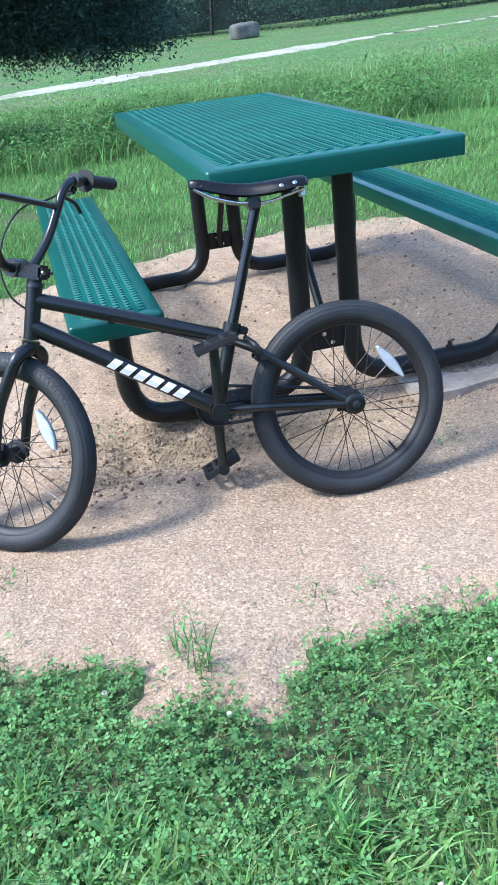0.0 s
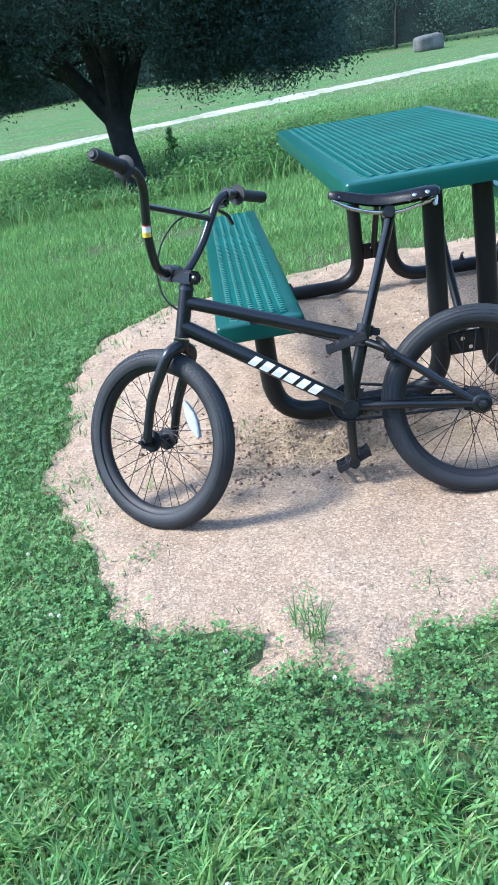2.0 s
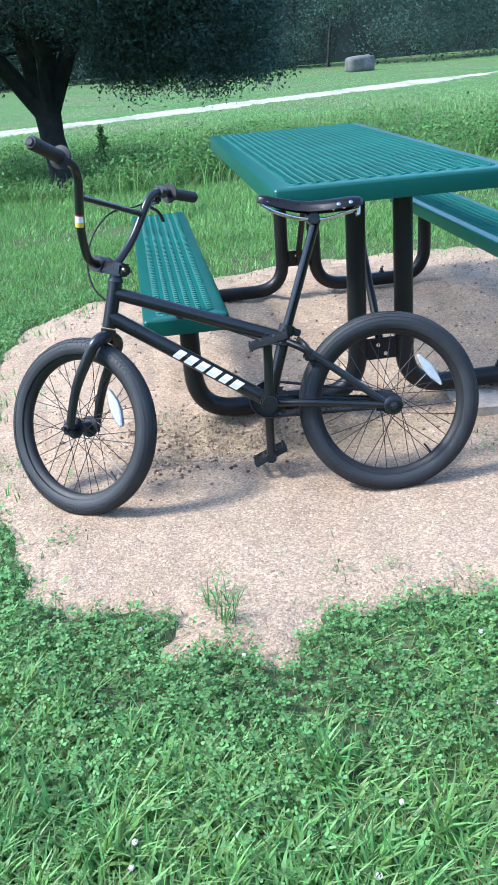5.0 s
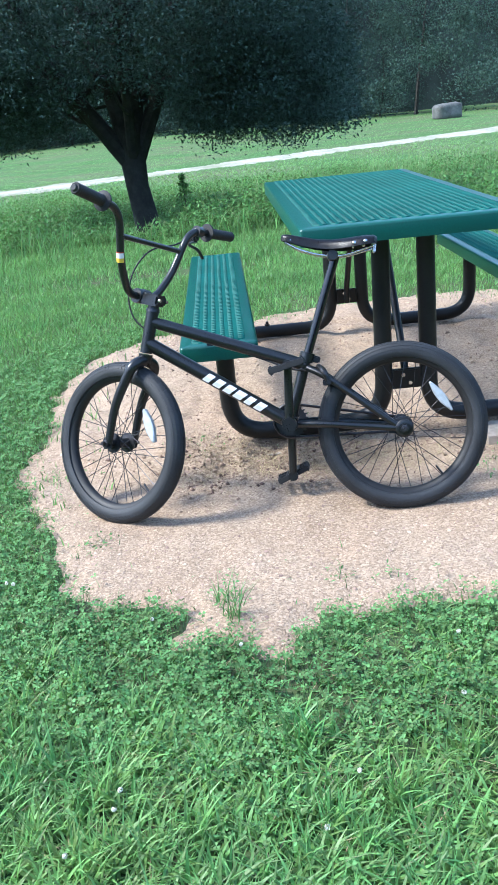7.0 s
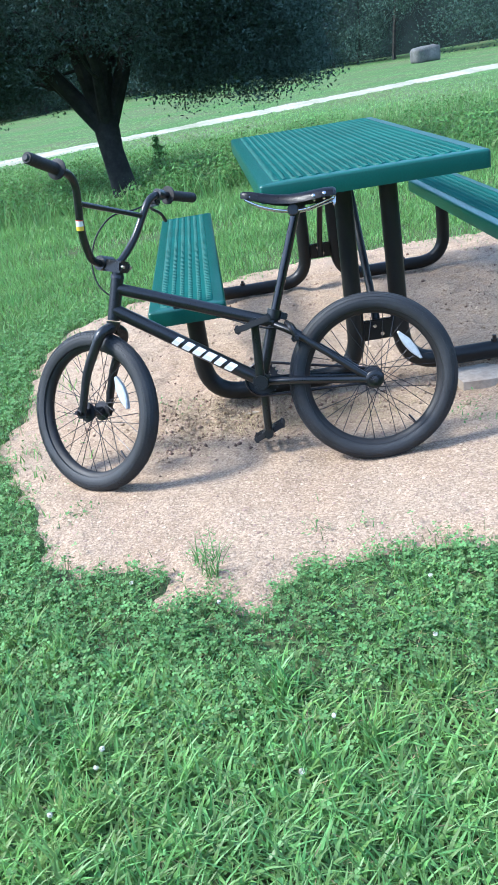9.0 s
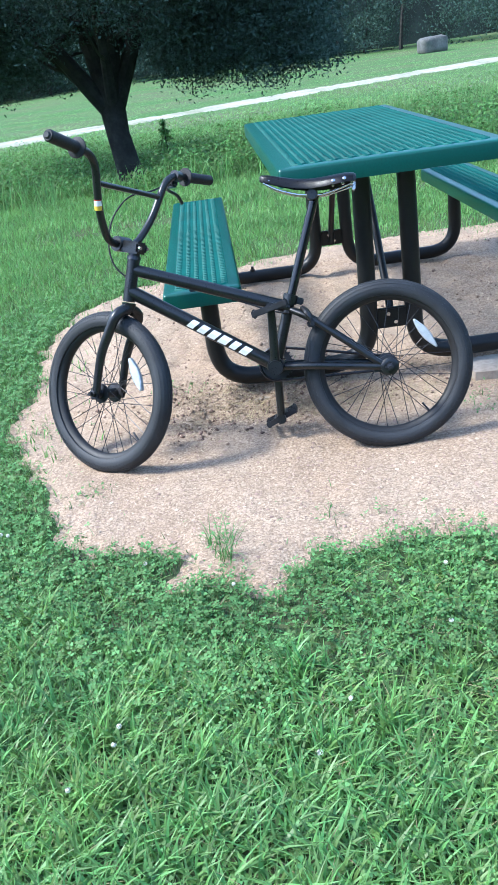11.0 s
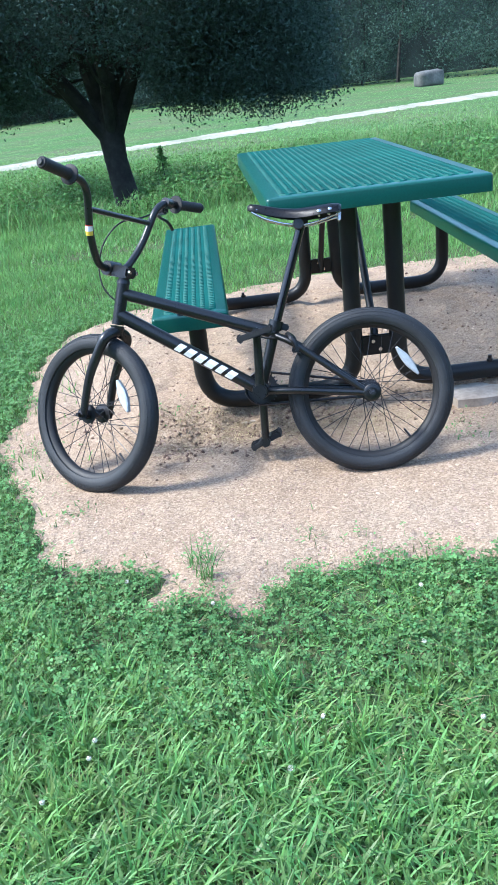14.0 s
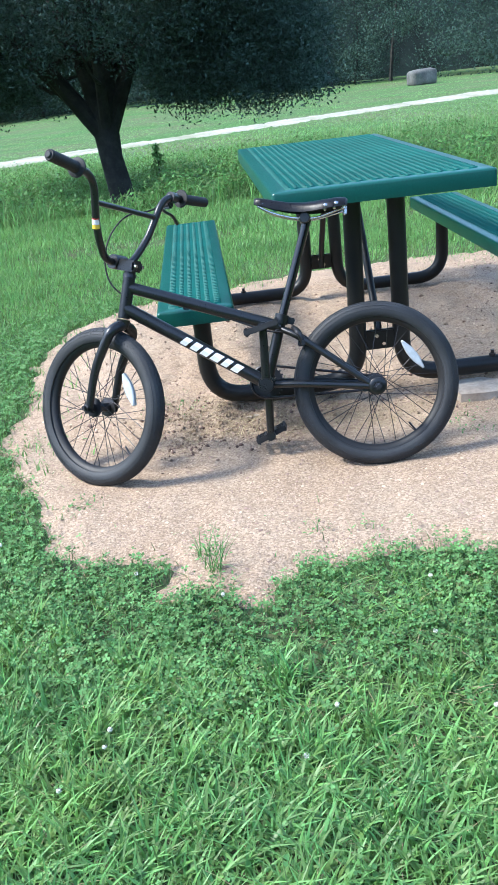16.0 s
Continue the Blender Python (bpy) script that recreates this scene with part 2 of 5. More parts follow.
def soup(name, verts, faces, material, label, category, kind="stuff"):
    """One large mesh from numpy arrays: verts (n, 3), faces (m, 3 or 4)."""
    me = bpy.data.meshes.new(name)
    k = faces.shape[1]
    me.vertices.add(len(verts))
    me.vertices.foreach_set("co", np.ascontiguousarray(verts, dtype=np.float32).ravel())
    me.loops.add(faces.size)
    me.loops.foreach_set("vertex_index", np.ascontiguousarray(faces, dtype=np.int32).ravel())
    me.polygons.add(len(faces))
    me.polygons.foreach_set("loop_start", np.arange(0, faces.size, k, dtype=np.int32))
    me.update(calc_edges=True)
    me.validate()
    me.materials.append(material)
    return tagged(new(name, me), label, category, kind=kind)


RNG = np.random.default_rng(7)


# ---- ground ----
def smooth01(t):
    t = np.clip(t, 0, 1)
    return t * t * (3 - 2 * t)


def wave(x, y):
    """A slow unevenness made of a few sines, about -1 to 1."""
    return (np.sin(1.7 * x + 0.6 * y + 0.4) + np.sin(-0.9 * x + 2.1 * y + 1.9) + np.sin(3.1 * x + 2.7 * y + 4.0) * 0.6 + np.sin(5.3 * x - 4.1 * y) * 0.4) / 3


def vnoise(x, y, scale, seed=0):
    """Smooth value noise, 0 to 1, of the given cell size in metres."""
    x, y = np.asarray(x, float) / scale, np.asarray(y, float) / scale
    i, j = np.floor(x), np.floor(y)
    u, v = smooth01(x - i), smooth01(y - j)

    def h(p, q):
        return np.mod(np.sin(p * 127.1 + q * 311.7 + seed * 74.7) * 43758.5453, 1.0)

    return (h(i, j) * (1 - u) + h(i + 1, j) * u) * (1 - v) + (h(i, j + 1) * (1 - u) + h(i + 1, j + 1) * u) * v


def lip_y(x):
    """Where the mown grass ends and the ditch begins."""
    return 5.05 + 0.12 * np.sin(0.9 * x + 1) + 0.10 * np.sin(2.3 * x) + 0.05 * np.sin(7.1 * x + 2)


def ground_z(x, y):
    """Level round the table, a shallow ditch behind the mown grass, then a slow rise to the woods."""
    x, y = np.asarray(x, float), np.asarray(y, float)
    down, up = smooth01((y - lip_y(x)) / 3.0), smooth01((y - 8.8) / 5.6)
    z = -0.025 - 0.60 * down + 0.34 * up
    z = z + 0.011 * np.clip(y - 30, 0, 60) * np.exp(-((x + 2) / 9) ** 2)
    z = z + 0.012 * wave(x, y) * smooth01((y - 1) / 4)
    return z


PAD_C = (0.15, -0.15)
PAD_R = [1.75, 1.75, 1.77, 1.80, 1.90, 2.00, 2.04, 1.91, 1.85, 1.82, 1.75, 1.69, 1.74, 1.81, 1.79, 1.70, 1.62, 1.52,
         1.45, 1.53, 1.57, 1.59, 1.65, 1.80, 1.85, 1.83, 1.84, 1.86, 1.82, 1.76, 1.74, 1.74, 1.74, 1.75, 1.75, 1.75]

TUFTS = [(-0.95, -1.76, 0.21, 0.18), (-0.33, -1.775, 0.09, 0.07), (-0.14, -1.93, 0.32, 0.20), (0.42, -2.02, 0.30, 0.16)]     # clumps that grow into the gravel


def pad_in(x, y):
    """Metres inside the edge of the gravel pad (negative outside)."""
    x, y = np.asarray(x, float), np.asarray(y, float)
    dx, dy = x - PAD_C[0], y - PAD_C[1]
    a = np.mod(np.arctan2(dy, dx), 2 * np.pi) / (2 * np.pi) * len(PAD_R)
    r = np.interp(a, np.arange(len(PAD_R) + 1), PAD_R + PAD_R[:1])
    rag = 0.05 * (vnoise(x, y, 0.30, 1) - 0.5) + 0.07 * (vnoise(x, y, 0.12, 2) - 0.5) + 0.07 * (vnoise(x, y, 0.05, 3) - 0.5)
    s = r - np.hypot(dx, dy)
    for cx, cy, rx, ry in TUFTS:
        s = np.minimum(s, ((np.abs((x - cx) / rx) ** 2.5 + np.abs((y - cy) / ry) ** 2.5) ** 0.4 - 1) * min(rx, ry))
    return s + rag


def pad_z(x, y):
    s = pad_in(x, y)
    z = ground_z(x, y) + np.clip(s * 0.22, -0.03, 0.017)
    fine = 0.010 * (vnoise(x, y, 0.11, 21) - 0.5) + 0.007 * (vnoise(x, y, 0.045, 22) - 0.5) + 0.014 * (vnoise(x, y, 0.5, 23) - 0.5)
    edge = -0.80 + 0.07 * np.sin(4 * x + 1) + 0.03 * np.sin(11 * x) + 0.012 * np.sin(37 * x + 9 * y)
    mound = 0.052 * smooth01((y - edge) / 0.20) * smooth01(s / 0.55) + 0.018 * np.exp(-(((x + 0.5) / 0.30) ** 2 + ((y + 0.45) / 0.2) ** 2))
    rough = 0.030 * (vnoise(x, y, 0.06, 24) - 0.5) * np.exp(-((y - edge - 0.08) / 0.12) ** 2) * np.exp(-((x + 0.35) / 0.55) ** 2)
    lumps = (0.016 * (vnoise(x, y, 0.09, 25) - 0.5) + 0.014 * (vnoise(x, y, 0.04, 26) - 0.5)) * smooth01((y + 0.85) / 0.25)
    return z + (fine + rough + lumps) * smooth01(s * 5) + mound


def sheet(name, xs, ys, zf, material, label, category):
    gx, gy = np.meshgrid(xs, ys)
    v = np.stack([gx, gy, zf(gx, gy)], -1).reshape(-1, 3)
    i = np.arange(len(ys) - 1)[:, None] * len(xs) + np.arange(len(xs) - 1)[None]
    f = np.stack([i, i + 1, i + 1 + len(xs), i + len(xs)], -1).reshape(-1, 4)
    ob = soup(name, v, f, material, label, category, "structure")
    ob.data.shade_smooth()
    return ob


xs = np.unique(np.concatenate([np.linspace(-400, -30, 20), np.linspace(-30, -6, 30), np.linspace(-6, 8, 101), np.linspace(8, 40, 40), np.linspace(40, 400, 20)]))
ys = np.unique(np.concatenate([np.linspace(-400, -12, 16), np.linspace(-12, -5, 15), np.linspace(-5, 16, 140), np.linspace(16, 90, 90), np.linspace(90, 500, 20)]))
sheet("ground", xs, ys, ground_z, M_SOIL, "green grassy soil falling into a shallow ditch", "ground")
ground = bpy.data.objects["ground"]
ground.data.materials.append(M_TURF)
for poly in ground.data.polygons:
    poly.material_index = 1 if poly.center.y > 13.5 else 0
sheet("gravel_pad", np.arange(-2.0, 2.3, 0.0165), np.arange(-2.3, 2.0, 0.0165), pad_z, M_SAND, "pinkish crushed granite pad under the table", "gravel pad")


def trail_y(x):
    return 22.3 + 0.52 * x - 0.0016 * x * x


def build_trail():
    t = np.linspace(-28, 24, 420)
    s = np.linspace(-1, 1, 13)
    gx = np.repeat(t[:, None], 13, 1)
    w = (1.25 + 0.2 * np.sin(0.9 * gx) + 0.15 * np.sin(2.7 * gx + 1)) * (1 - 0.85 * smooth01((gx - 8.5) / 5))
    gy = trail_y(gx) + s[None] * w + (RNG.normal(0, 0.22, (420, 1)) + 0.08 * np.sin(5 * gx)) * s[None] * np.abs(s[None])
    gz = ground_z(gx, gy) + 0.03 - 0.06 * np.abs(s[None]) ** 6
    v = np.stack([gx, gy, gz], -1).reshape(-1, 3)
    i = np.arange(419)[:, None] * 13 + np.arange(12)[None]
    f = np.stack([i, i + 13, i + 14, i + 1], -1).reshape(-1, 4)
    soup("gravel_trail", v, f, M_TRAIL, "pale gravel footpath crossing the grass", "path", "structure").data.shade_smooth()


build_trail()


# ---- picnic table ----
def grate(cx, cy, wx, wy, z, pitch=0.052, cell=0.0245, r=0.0055):
    """Expanded metal: mirrored zigzag strands that meet in diamonds, long way across, inside a rectangle wx by wy."""
    nx, ny = int(round(wx / pitch)) * 2, int(round(wy / cell))
    amp, step = wy / ny / 2, wx / nx
    verts, faces = [], []
    sec = [(r * 0.9, -r * 0.2), (r * 0.3, r * 1.5), (-r * 0.9, r * 0.2), (-r * 0.3, -r * 1.5)]
    for i in range(ny):
        for s in (-1, 1):
            base = len(verts)
            for j in range(nx + 1):
                y = cy - wy / 2 + (i + 0.5) * wy / ny + s * amp * (0.97 if j % 2 else 0.03)
                x = cx - wx / 2 + j * step
                for k in ((-0.22, 0.22) if 0 < j < nx else (0,)):
                    verts += [(x + k * step, y + a, z + c) for a, c in sec]
            n = (len(verts) - base) // 4
            for j in range(1, n):
                p, q = base + (j - 1) * 4, base + j * 4
                faces += [(p + k, p + (k + 1) % 4, q + (k + 1) % 4, q + k) for k in range(4)]
    return verts, faces


def panel(name, parent, cx, cy, wx, wy, top, skirt, rim, label):
    """A coated rim with a turned-down skirt round a panel of expanded metal."""
    bm = bmesh.new()
    x0, x1, y0, y1 = cx - wx / 2, cx + wx / 2, cy - wy / 2, cy + wy / 2
    c = 0.012

    def ring(inset, z):
        k = max(c - inset, 0.004)
        pts = []
        for px, py, sx, sy in ((x1, y1, 1, 1), (x0, y1, -1, 1), (x0, y0, -1, -1), (x1, y0, 1, -1)):
            ex, ey = px - sx * inset, py - sy * inset
            a0 = math.atan2(sy, sx) - math.pi / 4
            for i in range(5):
                a = a0 + math.pi / 2 * i / 4
                pts.append(bm.verts.new((ex - sx * k + k * math.cos(a), ey - sy * k + k * math.sin(a), z)))
        return pts

    loops = [ring(0.006, top - skirt), ring(0.0, top - skirt), ring(0.0, top - 0.008), ring(0.002, top - 0.003), ring(0.007, top),
             ring(rim, top), ring(rim, top - 0.006), ring(0.006, top - 0.010), ring(0.006, top - skirt + 0.002)]
    for a, b in zip(loops, loops[1:]):
        for i in range(20):
            bm.faces.new((a[i], a[(i + 1) % 20], b[(i + 1) % 20], b[i]))
    ob = part(name, bm, M_GREEN, parent, label, smooth=True)
    v, f = grate(cx, cy, wx - 2 * rim + 0.012, wy - 2 * rim + 0.012, top - 0.004)
    link_mesh("expanded_mesh", v, f, M_GRATE, ob, "green coated diamond mesh", smooth=False)
    for k in (-0.33, 0.0, 0.33):
        bm = bmesh.new()
        box(bm, (x0 + 0.008, cy + k * wy * 1.9 / 2 - 0.015, top - 0.028), (x1 - 0.008, cy + k * wy * 1.9 / 2 + 0.015, top - 0.0125), 0.003)
        part("underside_strap", bm, M_GREEN, ob)
    return ob


def picnic_table():
    t = tagged(new("picnic_table"), "green coated metal picnic table with attached benches, black pipe legs", "picnic table")
    t.empty_display_size = 0.2
    W, L = 0.696, 1.800
    panel("tabletop", t, 0, 0, W, L, 0.776, 0.054, 0.052, "green coated steel tabletop with diamond mesh")
    for cx in (-0.622, 0.622):
        panel("bench", t, cx, 0, 0.246, L, 0.452, 0.050, 0.044, "long green coated steel bench")
    for cy in (-0.70, 0.70):
        for s in (-1, 1):
            pts = fillet([(s * 0.073, cy, 0.755), (s * 0.078, cy, 0.080), (s * 0.610, cy, 0.080), (s * 0.610, cy, 0.44)], 0.135, 9)
            leg = tube("pipe_leg", pts, 0.0302, M_PIPE, t, n=18)
            bm = bmesh.new()
            box(bm, (s * 0.610 - 0.10, cy - 0.03, 0.425), (s * 0.610 + 0.10, cy + 0.03, 0.4345), 0.002)
            part("bench_plate", bm, M_PIPE, leg)
            bm = sweep(bmesh.new(), [(s * 0.40, cy, 0.105), (s * 0.40, cy, 0.131)], 0.007, 8)
            sweep(bm, [(s * 0.40, cy, 0.109), (s * 0.40, cy, 0.118)], 0.012, 6)
            part("bolt", bm, M_DARKSTEEL, leg)
        bm = bmesh.new()
        box(bm, (-0.075, cy - 0.008, 0.185), (0.075, cy + 0.008, 0.255), 0.004)
        plate = part("cross_plate", bm, M_PIPE, t)
        for bx in (-0.012, 0.012):
            bm = lathe(bmesh.new(), [(0.0, -0.005), (0.007, -0.005), (0.007, 0.0), (0.0, 0.0)], 6, "y", (bx, cy - 0.008, 0.235 if bx < 0 else 0.205))
            part("bolt", bm, M_STEEL, plate)
        inward = 1 if cy < 0 else -1
        pts = [(0, cy + inward * 0.012, 0.19), (0, cy + inward * 0.02, 0.26), (0, cy + inward * 0.40, 0.745)]
        tube("brace", fillet(pts, 0.05), 0.0135, M_PIPE, t, n=10)
        bm = bmesh.new()
        box(bm, (-0.30, cy - 0.022, 0.730), (0.30, cy + 0.022, 0.7425), 0.003)
        part("top_plate", bm, M_PIPE, t)
    t.matrix_world = pose(0.039, 0.028, 0.0, 0.2, 0.2, 0)
    return t


picnic_table()


# ---- bicycle: x ahead along the frame, y to its left, z up, from the rear wheel's contact ----
BIKE_AT, BIKE_TO, LEAN = (-0.075, -1.190), (-0.927, -1.099), 13.8
AXLE, WHEEL_R = 0.2425, 0.2445


def wheel(name, parent, at, turn, reflector_angle, label, plump=1.0):
    """A fat 20 inch wheel: tyre, rim, hub, crossed spokes and a spoke reflector."""
    w = new(name)
    w.parent = parent
    w["label"] = label
    w.matrix_local = Matrix.Translation(at) @ turn
    w.empty_display_size = 0.05
    rs, c = 0.0275, WHEEL_R - 0.0275
    prof = []
    for i in range(18):
        a = math.radians(-125 + 250 * i / 17)
        k = 1.0 + (0.012 if abs(math.degrees(a)) < 45 and i % 2 else 0)
        prof.append((c + rs * math.cos(a) * k, rs * math.sin(a) * k))
    prof += [(c - rs * 0.60, rs * 0.55), (c - rs * 0.60, -rs * 0.55)]
    tyre = part("tyre", lathe(bmesh.new(), prof, 96, closed=True), M_RUBBER, w, smooth=True)
    # tread: rows of shallow blocks round the crown
    vb, fb = [], []
    for row, (lat, wid) in enumerate(((-70, 16), (-50, 15), (-30, 15), (-10, 13), (10, 13), (30, 15), (50, 15), (70, 16))):
        for k in range(108):
            a0 = 2 * math.pi * (k + 0.5 * (row % 2)) / 108
            base = len(vb)
            for rr in (rs * 1.0, rs * 1.045):
                for da, dl in ((-0.022, -wid / 2), (0.022, -wid / 2), (0.022, wid / 2), (-0.022, wid / 2)):
                    q = math.radians(lat + dl)
                    skew = a0 + da + 0.012 * (1 if row % 2 else -1) * (dl / wid)
                    rad = c + rr * math.cos(q)
                    vb.append((rad * math.cos(skew), rr * math.sin(q), rad * math.sin(skew)))
            b = base
            fb += [(b + 4, b + 5, b + 6, b + 7), (b, b + 1, b + 5, b + 4), (b + 1, b + 2, b + 6, b + 5), (b + 2, b + 3, b + 7, b + 6), (b + 3, b, b + 4, b + 7)]
    link_mesh("tread", vb, fb, M_RUBBER, tyre, smooth=False)
    rim_prof = [(0.197, -0.0165), (0.203, -0.0175), (0.205, -0.015), (0.194, -0.011), (0.194, 0.011), (0.205, 0.015), (0.203, 0.0175), (0.197, 0.0165), (0.189, 0.011), (0.185, 0.004), (0.185, -0.004), (0.189, -0.011)]
    part("rim", lathe(bmesh.new(), rim_prof, 72, closed=True), M_RIM, w, smooth=True)
    hub = part("hub", lathe(bmesh.new(), [(0.0, -0.052), (0.011, -0.052), (0.013, -0.034), (0.030, -0.033), (0.030, -0.028), (0.016, -0.026), (0.014, 0), (0.016, 0.026), (0.030, 0.028), (0.030, 0.033), (0.013, 0.034), (0.011, 0.052), (0.0, 0.052)], 24), M_DARKSTEEL, w, smooth=True)
    sm = bmesh.new()
    sweep(sm, [(0, 0, 0), (0, 0, 1)], 0.0011, 5)
    first = part("spoke", sm, M_DARKSTEEL, w)
    mesh = first.data
    bpy.data.objects.remove(first)
    for k in range(36):
        a = 2 * math.pi * (k + 0.5) / 36
        side = 1 if k % 2 else -1
        cross = math.radians(66) * (1 if (k // 2) % 2 else -1)
        p = Vector((0.027 * math.cos(a + cross), 0.0305 * side, 0.027 * math.sin(a + cross)))
        q = Vector((0.187 * math.cos(a), 0.003 * side, 0.187 * math.sin(a)))
        s = new("spoke", mesh)
        s.parent = w
        d = q - p
        s.matrix_local = Matrix.Translation(p) @ d.to_track_quat("Z", "Y").to_matrix().to_4x4() @ Matrix.Diagonal((1, 1, d.length, 1))
    bm = bmesh.new()
    lens = [(-0.052, 0.003), (-0.036, 0.0075), (-0.015, 0.0122), (0.015, 0.0122), (0.036, 0.0075), (0.052, 0.003), (0.052, -0.003), (0.036, -0.0075), (0.015, -0.0122), (-0.015, -0.0122), (-0.036, -0.0075), (-0.052, -0.003)]
    lens = [(u, v * plump) for u, v in lens]
    lo = [bm.verts.new((u, -0.005, v)) for u, v in lens]
    hi = [bm.verts.new((u, 0.005, v)) for u, v in lens]
    top = [bm.verts.new((u * 0.93, 0.008, v * 0.75)) for u, v in lens]
    n = len(lens)
    bm.faces.new(lo[::-1])
    bm.faces.new(top)
    for a, b in ((lo, hi), (hi, top)):
        for i in range(n):
            bm.faces.new((a[i], a[(i + 1) % n], b[(i + 1) % n], b[i]))
    rf = part("reflector", bm, M_REFLECT, w, "white plastic spoke reflector", smooth=True)
    ra = math.radians(reflector_angle)
    rf.matrix_local = Matrix.Translation((0.138 * math.cos(ra), 0.012, 0.138 * math.sin(ra))) @ Euler((0, -(ra + math.pi / 2), 0)).to_matrix().to_4x4()
    tube("valve", [(0.187 * math.cos(-2.2), 0, 0.187 * math.sin(-2.2)), (0.154 * math.cos(-2.2), 0, 0.154 * math.sin(-2.2))], 0.003, M_DARKSTEEL, w, n=8)
    return w


def pedal(parent, at):
    """A platform pedal: rails, end plates and pins round an axle."""
    p = new("pedal")
    p.parent = parent
    p.location = at
    p.empty_display_size = 0.03
    for x in (-0.046, -0.018, 0.018, 0.046):
        part("cage_bar", box(bmesh.new(), (x - 0.005, -0.045, -0.009), (x + 0.005, 0.045, 0.009), 0.002), M_GRIP, p)
    for y in (-0.046, 0.0, 0.046):
        part("cage_plate", box(bmesh.new(), (-0.0505, y - 0.005, -0.008), (0.0505, y + 0.005, 0.008), 0.002), M_GRIP, p)
    pin = part("pin", sweep(bmesh.new(), [(0, 0, -0.0125), (0, 0, 0.0125)], 0.002, 5), M_DARKSTEEL, p)
    for i, (x, y) in enumerate((x, y) for x in (-0.046, 0.046) for y in (-0.035, -0.013, 0.013, 0.035)):
        ob = pin if i == 0 else new("pin", pin.data)
        ob.parent = p
        ob.location = (x, y, 0)
    return p


def bicycle():
    b = tagged(new("bicycle"), "matt black small-wheeled stunt bicycle leaning against the table, handlebar turned", "bicycle")
    b.empty_display_size = 0.2
    rear, BB, top = Vector((0, 0, AXLE)), Vector((0.325, 0, 0.2735)), Vector((0.268, 0, 0.4495))
    h0, h1 = Vector((0.737, 0, 0.5075)), Vector((0.706, 0, 0.6265))
    u = (h1 - h0).normalized()
    # frame
    fr = part("frame", sweep(bmesh.new(), [h0, h1], 0.0185, 18), M_FRAME, b, "matt black steel frame", smooth=True)
    tube("top_tube", [top + Vector((0.0, 0, -0.012)), h0 + u * 0.093], 0.0175, M_FRAME, fr, n=16)
    dtube = tube("down_tube", [BB, h0 + u * 0.030], 0.0200, M_FRAME, fr, n=18)
    tube("seat_tube", [BB, top + (top - BB).normalized() * 0.015], 0.0160, M_FRAME, fr, n=16)
    part("bottom_bracket", lathe(bmesh.new(), [(0, -0.037), (0.024, -0.037), (0.025, -0.034), (0.025, 0.034), (0.024, 0.037), (0, 0.037)], 20, centre=BB), M_FRAME, fr, smooth=True)
    for s in (-1, 1):
        tube("chainstay", fillet([BB + Vector((-0.01, s * 0.022, -0.004)), (0.235, s * 0.046, 0.268), (0.02, s * 0.062, AXLE + 0.001)], 0.05), 0.0105, M_FRAME, fr, n=12)
        tube("seatstay", fillet([top + Vector((-0.004, s * 0.016, -0.02)), (0.215, s * 0.046, 0.405), (0.02, s * 0.062, AXLE + 0.008)], 0.04), 0.0095, M_FRAME, fr, n=12)
        bm = bmesh.new()
        lathe(bm, [(0, 0.0), (0.021, 0.0), (0.021, 0.007), (0, 0.007)], 18, centre=(0, s * 0.062 - 0.0035, AXLE))
        box(bm, (0.0, s * 0.062 - 0.003, AXLE - 0.014), (0.045, s * 0.062 + 0.003, AXLE + 0.016), 0.002)
        drop = part("dropout", bm, M_FRAME, fr, smooth=True)
        bm = lathe(bmesh.new(), [(0, 0), (0.022, 0.0), (0.025, 0.002), (0.025, 0.008), (0.021, 0.011), (0.013, 0.011), (0.013, 0.016), (0, 0.016)], 24, centre=(0, s * 0.067 + (-0.016 if s < 0 else 0), AXLE))
        part("hub_guard", bm, M_FRAME, drop, smooth=True)
        bm = lathe(bmesh.new(), [(0, 0), (0.011, 0.0), (0.011, 0.008), (0.006, 0.009), (0.006, 0.016), (0, 0.016)], 6, centre=(0, s * 0.082 + (-0.016 if s < 0 else 0), AXLE))
        part("axle_nut", bm, M_DARKSTEEL, drop)
    bm = lathe(bmesh.new(), [(0.0165, -0.014), (0.0215, -0.014), (0.0215, 0.014), (0.0165, 0.014)], 20, "z")
    box(bm, (-0.040, -0.009, -0.010), (-0.018, 0.009, 0.010), 0.003)
    cl = part("seat_clamp", bm, M_FRAME, fr, smooth=True)
    cl.matrix_local = Matrix.Translation(top + (top - BB).normalized() * 0.012) @ (top - BB).to_track_quat("Z", "X").to_matrix().to_4x4()
    # slanted white shapes in place of the maker's mark, along the down tube
    d0, d1 = BB, h0 + u * 0.030
    along = (d1 - d0).normalized()
    nrm = Vector((0, 1, 0))
    upv = nrm.cross(along) * -1
    if upv.z < 0:
        upv = -upv
    mark = bmesh.new()
    for k in range(6):
        c0 = d0 + along * (0.272 - k * 0.0345)
        wk, hk = (0.0105, 0.0118, 0.0122, 0.0138, 0.0105, 0.0120)[k], 0.0132
        pts = []
        for a, bq in ((1, -1), (-1, -1), (-1, 1), (1, 1)):
            hgt = bq * hk
            yy = math.sqrt(max(0.0203 ** 2 - hgt ** 2, 0)) + 0.0012
            pts.append(mark.verts.new(c0 + along * (a * wk - bq * 0.0060) + upv * (hgt - 0.001) + nrm * yy))
        mid_l = mark.verts.new(c0 + along * wk + nrm * 0.0217)
